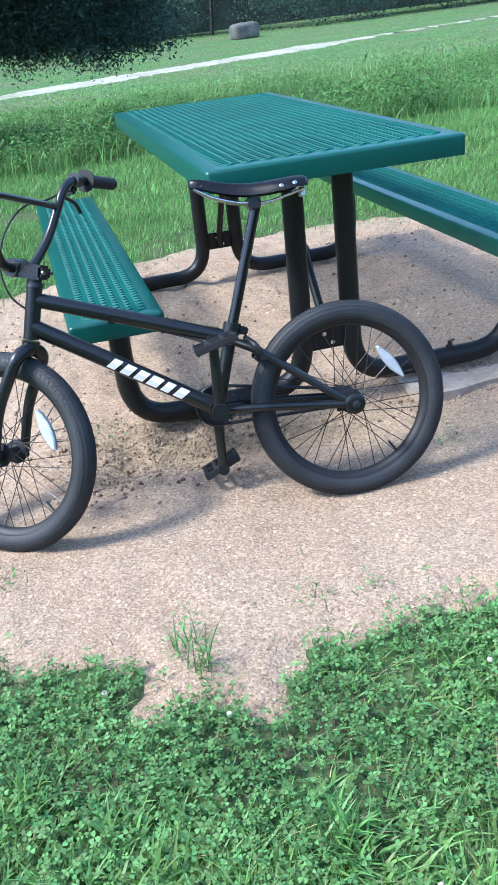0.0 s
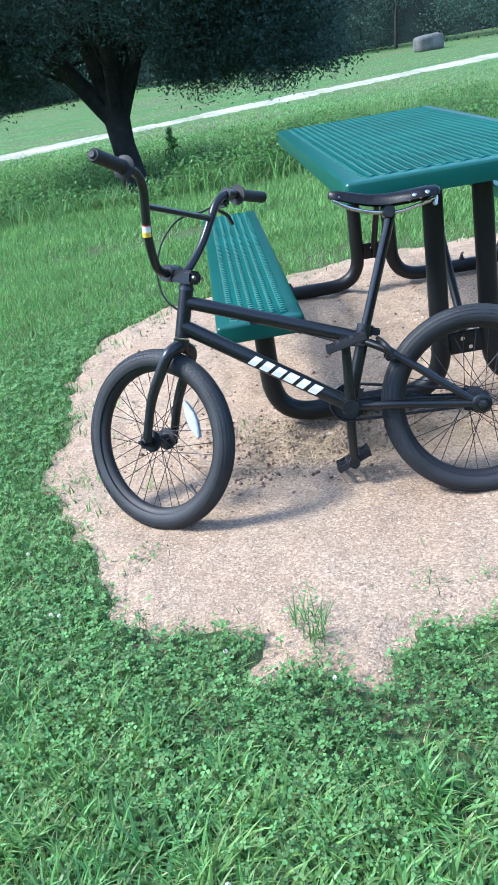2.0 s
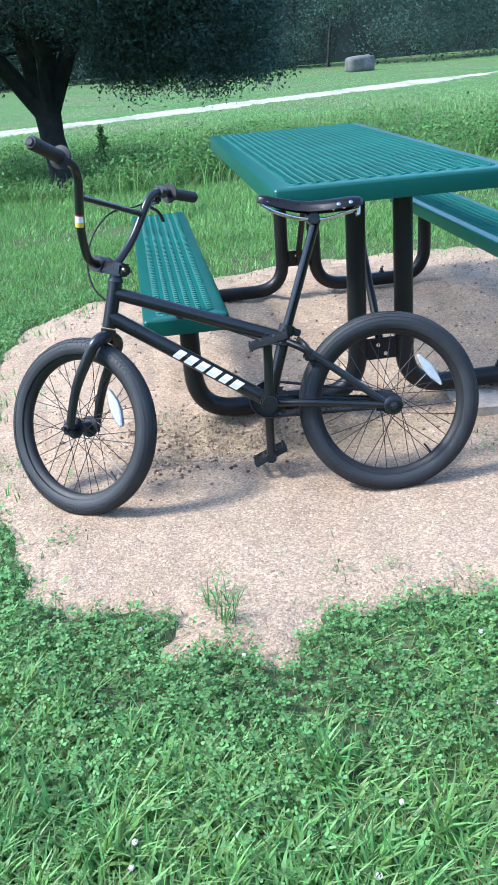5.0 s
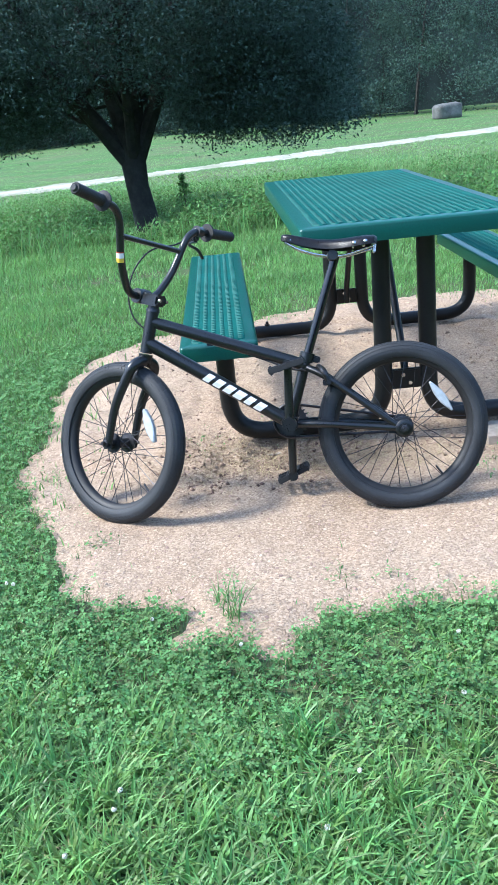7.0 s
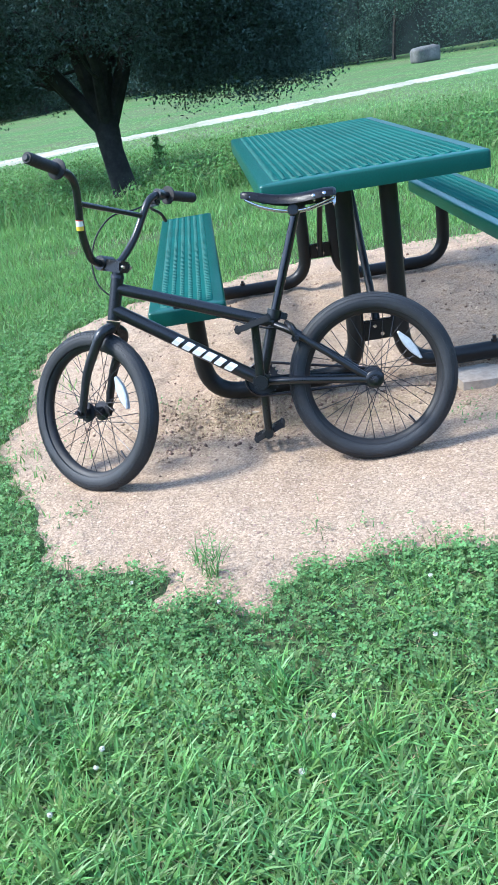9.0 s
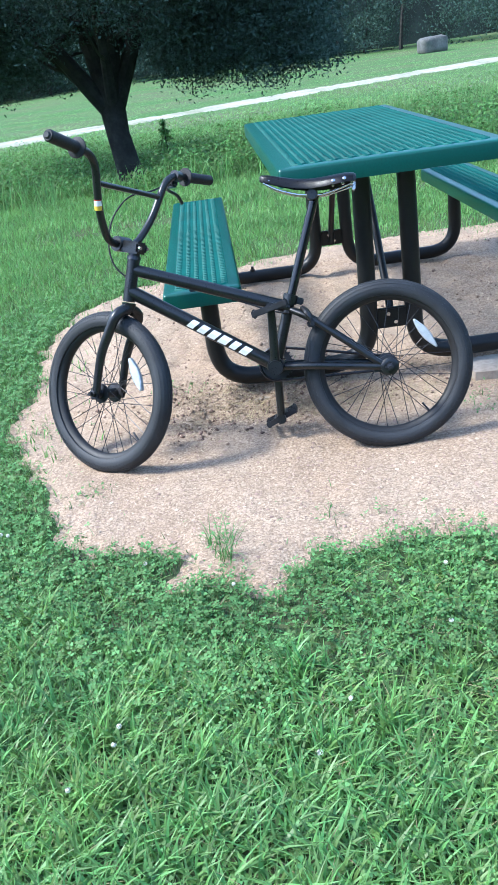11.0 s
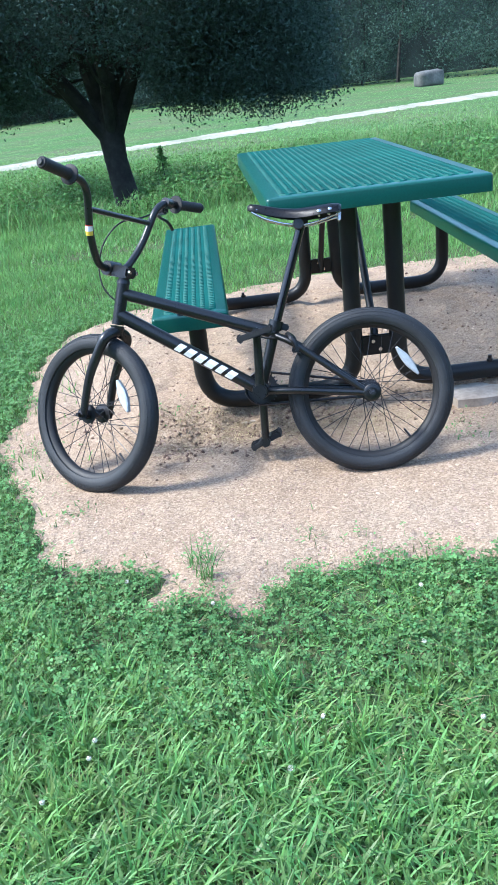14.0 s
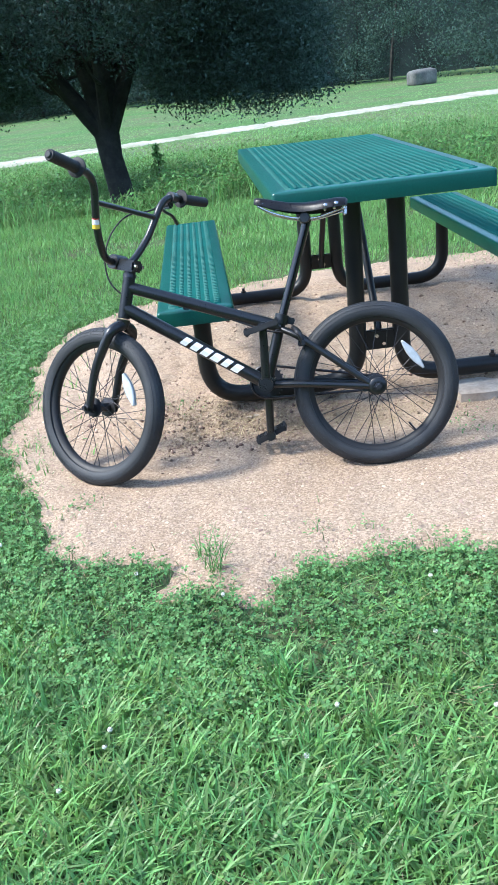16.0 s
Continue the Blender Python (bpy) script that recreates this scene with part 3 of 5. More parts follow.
        mid_r = mark.verts.new(c0 - along * wk + nrm * 0.0217)
        mark.faces.new((pts[0], pts[1], mid_r, mid_l))
        mark.faces.new((mid_l, mid_r, pts[2], pts[3]))
    part("marking", mark, M_WHITE, dtube, "row of slanted white printed shapes")
    # cable stops under the top tube
    for k in (0.35, 0.62):
        p = top.lerp(h0 + u * 0.093, k)
        part("cable_guide", box(bmesh.new(), (p.x - 0.010, -0.005, p.z - 0.027), (p.x + 0.010, 0.005, p.z - 0.014), 0.002), M_FRAME, fr)
    tube("rear_brake_cable", fillet([(0.69, -0.02, 0.60), (0.60, 0.004, 0.548), (0.40, 0.004, 0.468), (0.30, 0.02, 0.425), (0.235, 0.01, 0.42)], 0.04), 0.0028, M_GRIP, fr, n=8)
    # rear brake arms at the seat stays
    for s in (-1, 1):
        bm = sweep(bmesh.new(), fillet([(0.205, s * 0.052, 0.385), (0.218, s * 0.058, 0.420), (0.232, s * 0.012, 0.432)], 0.02), 0.007, 8)
        box(bm, (0.186, s * 0.030 - 0.008, 0.376), (0.222, s * 0.030 + 0.008, 0.392), 0.003)
        arm = part("brake_arm", bm, M_DARKSTEEL, b, smooth=True)
        part("brake_bolt", lathe(bmesh.new(), [(0, 0), (0.007, 0), (0.007, 0.008), (0, 0.008)], 6, centre=(0.205, s * 0.058, 0.388)), M_DARKSTEEL, arm)
    # drive
    for s, ang in ((1, 92), (-1, -88)):
        a = math.radians(ang)
        end = BB + Vector((math.cos(a) * 0.172, 0, math.sin(a) * 0.172))
        off = Vector((0, s * 0.062, 0))
        bm = sweep(bmesh.new(), [BB + off * 0.8, end + off * 1.12], [0.0140, 0.0115], 12)
        lathe(bm, [(0, -0.014), (0.021, -0.014), (0.021, 0.014), (0, 0.014)], 18, centre=BB + off)
        lathe(bm, [(0, -0.012), (0.015, -0.012), (0.015, 0.012), (0, 0.012)], 16, centre=end + off * 1.12)
        crank = part("crank_arm", bm, M_FRAME, b, smooth=True)
        p = pedal(b, end + Vector((0, s * 0.128, 0)))
        p.rotation_euler = (0, math.radians(14 if s > 0 else 24), 0)
        tube("pedal_axle", [end + off, end + Vector((0, s * 0.165, 0))], 0.006, M_STEEL, crank, n=8)
    bm = bmesh.new()
    prof = []
    for k in range(25):
        a = 2 * math.pi * k / 25
        for da, rr in ((-0.06, 0.047), (-0.03, 0.053), (0.03, 0.053), (0.06, 0.047)):
            prof.append((rr * math.cos(a + da), rr * math.sin(a + da)))
    ra = [bm.verts.new(BB + Vector((x, -0.043, z))) for x, z in prof]
    rb = [bm.verts.new(BB + Vector((x, -0.040, z))) for x, z in prof]
    inner_a = [bm.verts.new(BB + Vector((x * 0.55, -0.043, z * 0.55))) for x, z in prof]
    inner_b = [bm.verts.new(BB + Vector((x * 0.55, -0.040, z * 0.55))) for x, z in prof]
    n = len(prof)
    for i in range(n):
        j = (i + 1) % n
        bm.faces.new((ra[i], ra[j], rb[j], rb[i]))
        bm.faces.new((rb[i], rb[j], inner_b[j], inner_b[i]))
        bm.faces.new((ra[j], ra[i], inner_a[i], inner_a[j]))
        bm.faces.new((inner_a[j], inner_a[i], inner_b[i], inner_b[j]))
    for k in range(5):
        a = 2 * math.pi * k / 5
        sweep(bm, [BB + Vector((0, -0.0415, 0)), BB + Vector((0.03 * math.cos(a), -0.0415, 0.03 * math.sin(a)))], 0.005, 6)
    part("chainring", bm, M_DARKSTEEL, b)
    part("rear_cog", lathe(bmesh.new(), [(0, -0.0435), (0.021, -0.0435), (0.021, -0.040), (0, -0.040)], 18, centre=rear), M_DARKSTEEL, b)
    # chain: a loop of links round both sprockets
    d = rear - BB
    base = math.atan2(d.z, d.x)
    loop = []
    r1, r2 = 0.0505, 0.0205
    dist = math.hypot(d.x, d.z)
    tilt = math.acos((r1 - r2) / dist)
    for i in range(25):
        a = base + tilt + (2 * math.pi - 2 * tilt) * i / 24
        loop.append(BB + Vector((r1 * math.cos(a), -0.0415, r1 * math.sin(a))))
    for i in range(13):
        a = base - tilt + 2 * tilt * i / 12
        loop.append(rear + Vector((r2 * math.cos(a), -0.0415, r2 * math.sin(a))))
    loop.append(loop[0])
    path = []
    for p, q in zip(loop, loop[1:]):
        k = max(1, int((q - p).length / 0.0127))
        path += [p.lerp(q, i / k) for i in range(k)]
    bm = bmesh.new()
    for i, p in enumerate(path):
        q = path[(i + 1) % len(path)]
        wdt = 0.0045 if i % 2 else 0.0030
        for yy in (-wdt, wdt):
            sweep(bm, [p + Vector((0, yy, 0)), q + Vector((0, yy, 0))], 0.0040, 6, squash=1.0)
    part("chain", bm, M_DARKSTEEL, b)
    # saddle and post
    ptop = Vector((0.163, 0, 0.7445))
    tube("seat_post", [top - (top - BB).normalized() * 0.02, ptop], 0.0128, M_POST, b, "glossy black seat post", n=16)
    sad = new("saddle")
    sad.parent = b
    sad["label"] = "black leather saddle with silver rivets"
    sad.location = (0.176, 0, 0.7870)
    sad.rotation_euler = (0, math.radians(-7), 0)
    bm = bmesh.new()
    stations = [(-0.130, 0.066, 0.010, 0.022), (-0.122, 0.074, 0.014, 0.028), (-0.10, 0.076, 0.013, 0.030), (-0.07, 0.070, 0.008, 0.031), (-0.035, 0.055, 0.002, 0.031), (0.0, 0.039, -0.002, 0.030), (0.04, 0.027, -0.002, 0.028), (0.08, 0.021, 0.003, 0.026), (0.115, 0.018, 0.008, 0.022), (0.134, 0.013, 0.008, 0.018), (0.140, 0.006, 0.004, 0.012)]
    rows = []
    for x, w, z, depth in stations:
        row = []
        for i in range(13):
            t = -1 + 2 * i / 12
            yy = w * math.sin(t * math.pi / 2 * 0.98)
            row.append(bm.verts.new((x, yy, z - 0.85 * depth * abs(t) ** 3.2 + 0.004 * (1 - t * t))))
        rows.append(row)
    for a, c in zip(rows, rows[1:]):
        for i in range(12):
            bm.faces.new((a[i], a[i + 1], c[i + 1], c[i]))
    bmesh.ops.solidify(bm, geom=list(bm.faces), thickness=0.0045)
    part("leather_top", bm, M_LEATHER, sad, smooth=True)
    for s in (-1, 1):
        bm = bmesh.new()
        sweep(bm, fillet([(0.128, s * 0.006, -0.010), (0.09, s * 0.016, -0.030), (0.03, s * 0.021, -0.044), (-0.04, s * 0.024, -0.044), (-0.10, s * 0.045, -0.022), (-0.122, s * 0.060, -0.014)], 0.025), 0.0036, 10)
        part("rail", bm, M_STEEL, sad, "chrome saddle rail", smooth=True)
    bm = bmesh.new()
    sweep(bm, fillet([(-0.118, -0.062, -0.010), (-0.126, -0.03, -0.004), (-0.126, 0.03, -0.004), (-0.118, 0.062, -0.010)], 0.02), 0.004, 8)
    box(bm, (-0.131, -0.022, -0.030), (-0.123, 0.022, -0.004), 0.003)
    part("rear_bow", bm, M_STEEL, sad, smooth=True)
    def rivet(x, y, z, nx, ny, nz):
        bm = bmesh.new()
        bmesh.ops.create_uvsphere(bm, u_segments=10, v_segments=6, radius=0.0058)
        ob = part("rivet", bm, M_STEEL, sad, smooth=True)
        ob.matrix_local = Matrix.Translation((x, y, z)) @ Vector((nx, ny, nz)).to_track_quat("Z", "X").to_matrix().to_4x4() @ Matrix.Diagonal((1, 1, 0.45, 1))
    for y in (-0.055, -0.03, 0.03, 0.055):
        rivet(-0.124, y, 0.012 - 3.0 * y * y, -0.4, y * 4, 1)
    for s in (-1, 1):
        rivet(-0.098, s * 0.0735, -0.003, 0, s, 0.5)
        rivet(-0.068, s * 0.0685, -0.009, 0, s, 0.4)
        rivet(0.112, s * 0.0145, -0.002, 0.1, s, 0.5)
    bm = lathe(bmesh.new(), [(0, -0.031), (0.014, -0.031), (0.016, -0.028), (0.016, 0.028), (0.014, 0.031), (0, 0.031)], 18, centre=(-0.010, 0, -0.042))
    part("rail_clamp", bm, M_FRAME, sad, smooth=True)
    # steering: everything below turns about the head tube
    steer = Matrix.Translation(h0) @ Matrix.Rotation(radians(STEER), 4, u) @ Matrix.Translation(-h0)
    fk = new("fork")
    fk.parent = b
    fk.matrix_local = steer
    fk.empty_display_size = 0.05
    fax = Vector((0.851, 0, AXLE + 0.002))
    crown = h0 - u * 0.016
    part("crown_race", sweep(bmesh.new(), [h0 - u * 0.004, h0 - u * 0.03], [0.021, 0.019], 16), M_FRAME, fk, smooth=True)
    for s in (-1, 1):
        pts = fillet([crown + Vector((0, s * 0.006, -0.006)), crown + Vector((0.004, s * 0.052, -0.022)), fax + Vector((-0.036, s * 0.056, 0.115)), fax + Vector((-0.004, s * 0.056, 0.0))], 0.045)
        rr = [0.0175 - 0.0055 * i / (len(pts) - 1) for i in range(len(pts))]
        tube("fork_leg", pts, rr, M_FRAME, fk, n=14)
        bm = bmesh.new()
        box(bm, (fax.x - 0.016, s * 0.056 - 0.004, fax.z - 0.018), (fax.x + 0.016, s * 0.056 + 0.004, fax.z + 0.016), 0.003)
        lathe(bm, [(0, 0), (0.011, 0), (0.011, 0.009), (0.006, 0.010), (0.006, 0.020), (0, 0.020)] if s > 0 else [(0, -0.020), (0.006, -0.020), (0.006, -0.010), (0.011, -0.009), (0.011, 0), (0, 0)], 6, centre=(fax.x, s * 0.060, fax.z))
        part("fork_end", bm, M_DARKSTEEL, fk)
    part("headset", sweep(sweep(bmesh.new(), [h1, h1 + u * 0.010], [0.021, 0.019], 16), [h1 + u * 0.010, h1 + u * 0.018], 0.017, 16), M_DARKSTEEL, fk, smooth=True)
    # stem and bar
    st = h1 + u * 0.034
    fwd = Vector((u.z, 0, -u.x))
    clampc = st + fwd * 0.050 + u * 0.004
    bm = bmesh.new()
    box(bm, (-0.028, -0.024, -0.017), (0.052, 0.024, 0.017), 0.006)
    lathe(bm, [(0, -0.028), (0.021, -0.028), (0.022, -0.025), (0.022, 0.025), (0.021, 0.028), (0, 0.028)], 20, centre=(0.050, 0, 0.004))
    sm = part("stem", bm, M_FRAME, fk, smooth=True)
    basis = Matrix((fwd, (0, 1, 0), u)).transposed().to_4x4()
    sm.matrix_local = Matrix.Translation(st) @ basis
    for yy in (-0.016, 0.016):
        bo = part("stem_bolt", lathe(bmesh.new(), [(0, 0), (0.0055, 0), (0.0055, 0.005), (0, 0.005)], 8, "z"), M_STEEL, sm)
        bo.matrix_local = Matrix.Translation((-0.029, yy, 0)) @ Euler((0, math.radians(-90), 0)).to_matrix().to_4x4()

    def barp(back, side, rise):
        return clampc - fwd * back + Vector((0, side, 0)) + u * rise

    half = [barp(0, 0.0, 0), barp(0, 0.060, 0.0), barp(0.004, 0.118, 0.075), barp(0.010, 0.168, 0.225), barp(0.030, 0.370, 0.240)]
    right = fillet(half, 0.05, 8)
    left = [Vector((p.x, -p.y, p.z)) for p in right]
    bar = tube("handlebar", left[:0:-1] + right, 0.0112, M_FRAME, fk, "tall black steel handlebar", n=14)
    # the bar sits a little twisted in the headset
    twist = Matrix.Translation(h0) @ Matrix.Rotation(radians(3.5), 4, u) @ Matrix.Translation(-h0)
    bar.matrix_local = twist
    sm.matrix_local = twist @ Matrix.Translation(st) @ basis
    k0 = barp(0.0075, 0.141, 0.155)
    tube("crossbar", [k0, Vector((k0.x, -k0.y, k0.z))], 0.0080, M_FRAME, bar, n=12)
    for s in (-1, 1):
        e1, e0 = half[-1].copy(), half[-1].lerp(half[-2], 0.62)
        e1.y, e0.y = e1.y * s, e0.y * s
        out = (e1 - e0).normalized()
        pts, rad = [], []
        for i in range(27):
            pts.append(e0.lerp(e1, i / 26))
            rad.append(0.0162 if i % 2 else 0.0148)
        rad[0] = rad[1] = 0.028
        rad[2] = 0.0165
        rad[-1] = 0.0135
        g = tube("grip", pts, rad, M_GRIP, bar, "ribbed black rubber grip with flange", n=18)
        tube("end_plug", [e1, e1 + out * 0.005], [0.0095, 0.007], M_RUBBER, g, n=14)
    # brake lever on the right side
    lv0 = half[-1].lerp(half[-2], 0.80)
    lv0.y *= -1
    bm = sweep(bmesh.new(), [lv0 + Vector((0, 0.014, 0)), lv0 + Vector((0, -0.014, 0))], 0.0165, 14)
    box(bm, (lv0.x + 0.004, lv0.y - 0.012, lv0.z - 0.032), (lv0.x + 0.040, lv0.y + 0.016, lv0.z - 0.006), 0.006)
    lever = part("brake_lever", bm, M_FRAME, bar, smooth=True)
    pts = fillet([lv0 + Vector((0.030, 0.008, -0.020)), lv0 + Vector((0.056, -0.02, -0.030)), lv0 + Vector((0.052, -0.07, -0.038)), lv0 + Vector((0.060, -0.105, -0.060))], 0.03)
    tube("lever_blade", pts, 0.0058, M_FRAME, lever, n=10, squash=0.7)
    cab = fillet([lv0 + Vector((0.02, 0.02, -0.02)), barp(0.0, -0.11, 0.165), barp(-0.02, -0.03, 0.145), barp(-0.03, 0.025, 0.07), barp(-0.03, 0.028, -0.01), barp(0.0, 0.024, -0.07), barp(0.05, 0.0, -0.10)], 0.07, 9)
    tube("brake_cable", cab, 0.0026, M_GRIP, lever, n=8)
    # small warning sticker on the near upright
    s0, s1 = barp(0.0050, 0.1300, 0.110), barp(0.0042, 0.1215, 0.0845)
    bm = sweep(bmesh.new(), [s0, s0.lerp(s1, 0.55)], 0.0116, 14)
    stc = part("sticker", bm, M_WHITE, bar, "small white, yellow and red sticker", smooth=True)
    part("sticker_band", sweep(bmesh.new(), [s0.lerp(s1, 0.55), s1], 0.01165, 14), M_YELLOW, stc, smooth=True)
    part("sticker_edge", sweep(bmesh.new(), [s0.lerp(s1, -0.10), s0], 0.01165, 14), M_RED, stc, smooth=True)
    wheel("front_wheel", fk, fax, Matrix.Identity(4), 160, "front wheel with fat black tyre", 1.25)
    wheel("rear_wheel", b, rear, Matrix.Identity(4), 145, "rear wheel with fat black tyre")
    # place it
    x0, y0 = BIKE_AT
    heading = math.degrees(math.atan2(BIKE_TO[1] - y0, BIKE_TO[0] - x0))
    b.matrix_world = Matrix.Translation((x0, y0, float(pad_z(x0, y0)) - 0.002)) @ Matrix.Rotation(radians(heading), 4, "Z") @ Matrix.Rotation(radians(LEAN), 4, "X")
    return b


STEER = -30.5
bicycle()


# ---- plants ----
def blades(px, py, pz, height, width, lean, seg=2):
    """Arching grass blades: arrays of places, heights, widths and how far the tip leans out. Returns verts, tris."""
    n = len(px)
    az, tw = RNG.uniform(0, 2 * np.pi, n), RNG.uniform(0, 2 * np.pi, n)
    out = np.stack([np.cos(az), np.sin(az)], -1)
    side = np.stack([-np.sin(az + tw * 0.15), np.cos(az + tw * 0.15)], -1)
    levels = []
    for k in range(seg + 1):
        t = k / seg
        c = np.stack([px + out[:, 0] * lean * t ** 1.7, py + out[:, 1] * lean * t ** 1.7, pz - 0.008 + height * (t - 0.25 * (lean / (height + 0.02)).clip(0, 1.6) * t ** 2.4)], -1)
        w = width * (1 - t ** 1.8) * 0.5
        if k < seg:
            d = np.concatenate([side * w[:, None], np.zeros((n, 1))], 1)
            levels += [c - d, c + d]
        else:
            levels.append(c)
    m = len(levels)
    v = np.stack(levels, 1).reshape(-1, 3)
    tri = []
    for k in range(seg - 1):
        a = 2 * k
        tri += [(a, a + 1, a + 3), (a, a + 3, a + 2)]
    a = 2 * (seg - 1)
    tri.append((a, a + 1, a + 2))
    f = (np.arange(n)[:, None, None] * m + np.array(tri)[None]).reshape(-1, 3)
    return v, f


def leaves(cx, cy, cz, nrm, length, width, fold=0.15):
    """Leaf blades of four corners folded along the middle: centre arrays, a rough normal (n, 3), sizes."""
    n = len(cx)
    c = np.stack([cx, cy, cz], -1)
    r = RNG.normal(size=(n, 3))
    nn = nrm / np.linalg.norm(nrm, axis=1, keepdims=True)
    u = r - nn * (r * nn).sum(1, keepdims=True)
    u /= np.linalg.norm(u, axis=1, keepdims=True)
    w = np.cross(nn, u)
    L, W = length[:, None], width[:, None]
    a, b = c - u * L * 0.5, c + u * L * 0.5
    l = c + w * W * 0.5 + nn * W * fold - u * L * 0.05
    r2 = c - w * W * 0.5 + nn * W * fold - u * L * 0.05
    v = np.stack([a, l, b, r2], 1).reshape(-1, 3)
    f = (np.arange(n)[:, None, None] * 4 + np.array([(0, 2, 1), (0, 3, 2)])[None]).reshape(-1, 3)
    return v, f


def clover(px, py, pz):
    """Three rounded leaflets on a thin stalk for each place."""
    n = len(px)
    h = RNG.uniform(0.012, 0.046, n)
    R = RNG.uniform(0.0055, 0.0100, n)
    tilt = RNG.normal(0, 0.42, (n, 2))
    nn = np.stack([tilt[:, 0], tilt[:, 1], np.ones(n)], -1)
    nn /= np.linalg.norm(nn, axis=1, keepdims=True)
    e1 = np.cross(nn, np.array([0.3, 1.0, 0.1]))
    e1 /= np.linalg.norm(e1, axis=1, keepdims=True)
    e2 = np.cross(nn, e1)
    c = np.stack([px + tilt[:, 0] * h * 0.6, py + tilt[:, 1] * h * 0.6, pz + h], -1)
    a0 = RNG.uniform(0, 2 * np.pi, n)
    vs, fs, base = [], [], 0
    for k in range(3):
        a = a0 + k * 2 * np.pi / 3
        pts = [c]
        for da, rr, up in ((-0.62, 0.72, 0.10), (-0.36, 1.08, 0.14), (0.0, 0.98, 0.02), (0.36, 1.08, 0.14), (0.62, 0.72, 0.10)):
            d = e1 * np.cos(a + da)[:, None] + e2 * np.sin(a + da)[:, None]
            pts.append(c + d * (R * rr)[:, None] + nn * (R * up)[:, None])
        v = np.stack(pts, 1).reshape(-1, 3)
        f = (np.arange(n)[:, None, None] * 6 + np.array([(0, 1, 2), (0, 2, 3), (0, 3, 4), (0, 4, 5)])[None]).reshape(-1, 3) + base
        vs.append(v)
        fs.append(f)
        base += len(v)
    foot = np.stack([px, py, pz - 0.005], -1)
    d = np.stack([np.full(n, 0.0009), np.zeros(n), np.zeros(n)], -1)
    v = np.stack([foot - d, foot + d, c], 1).reshape(-1, 3)
    vs.append(v)
    fs.append(np.arange(n * 3).reshape(-1, 3) + base)
    return np.concatenate(vs), np.concatenate(fs)


def join(items):
    vs, fs, base = [], [], 0
    for v, f in items:
        vs.append(v)
        fs.append(f + base)
        base += len(v)
    return np.concatenate(vs), np.concatenate(fs)


def scatter(x0, x1, y0, y1, density):
    n = int((x1 - x0) * (y1 - y0) * density)
    return RNG.uniform(x0, x1, n), RNG.uniform(y0, y1, n)


def feather(x, y, x0, x1, y0, y1, w):
    """True where a plant stands, thinning out unevenly towards the sides of a stretch."""
    e = np.minimum(np.minimum(x - x0, x1 - x), np.minimum(y - y0, y1 - y)) / w + 1.3 * (vnoise(x, y, 0.7, 41) - 0.5)
    return RNG.uniform(size=len(x)) < np.clip(e, 0, 1)


def patch(x, y, k=1.0):
    """0 to 1 patchiness."""
    return np.clip(1.6 * (0.65 * vnoise(x, y, 0.42 / k, 5) + 0.35 * vnoise(x, y, 0.15 / k, 6)) - 0.3, 0, 1)


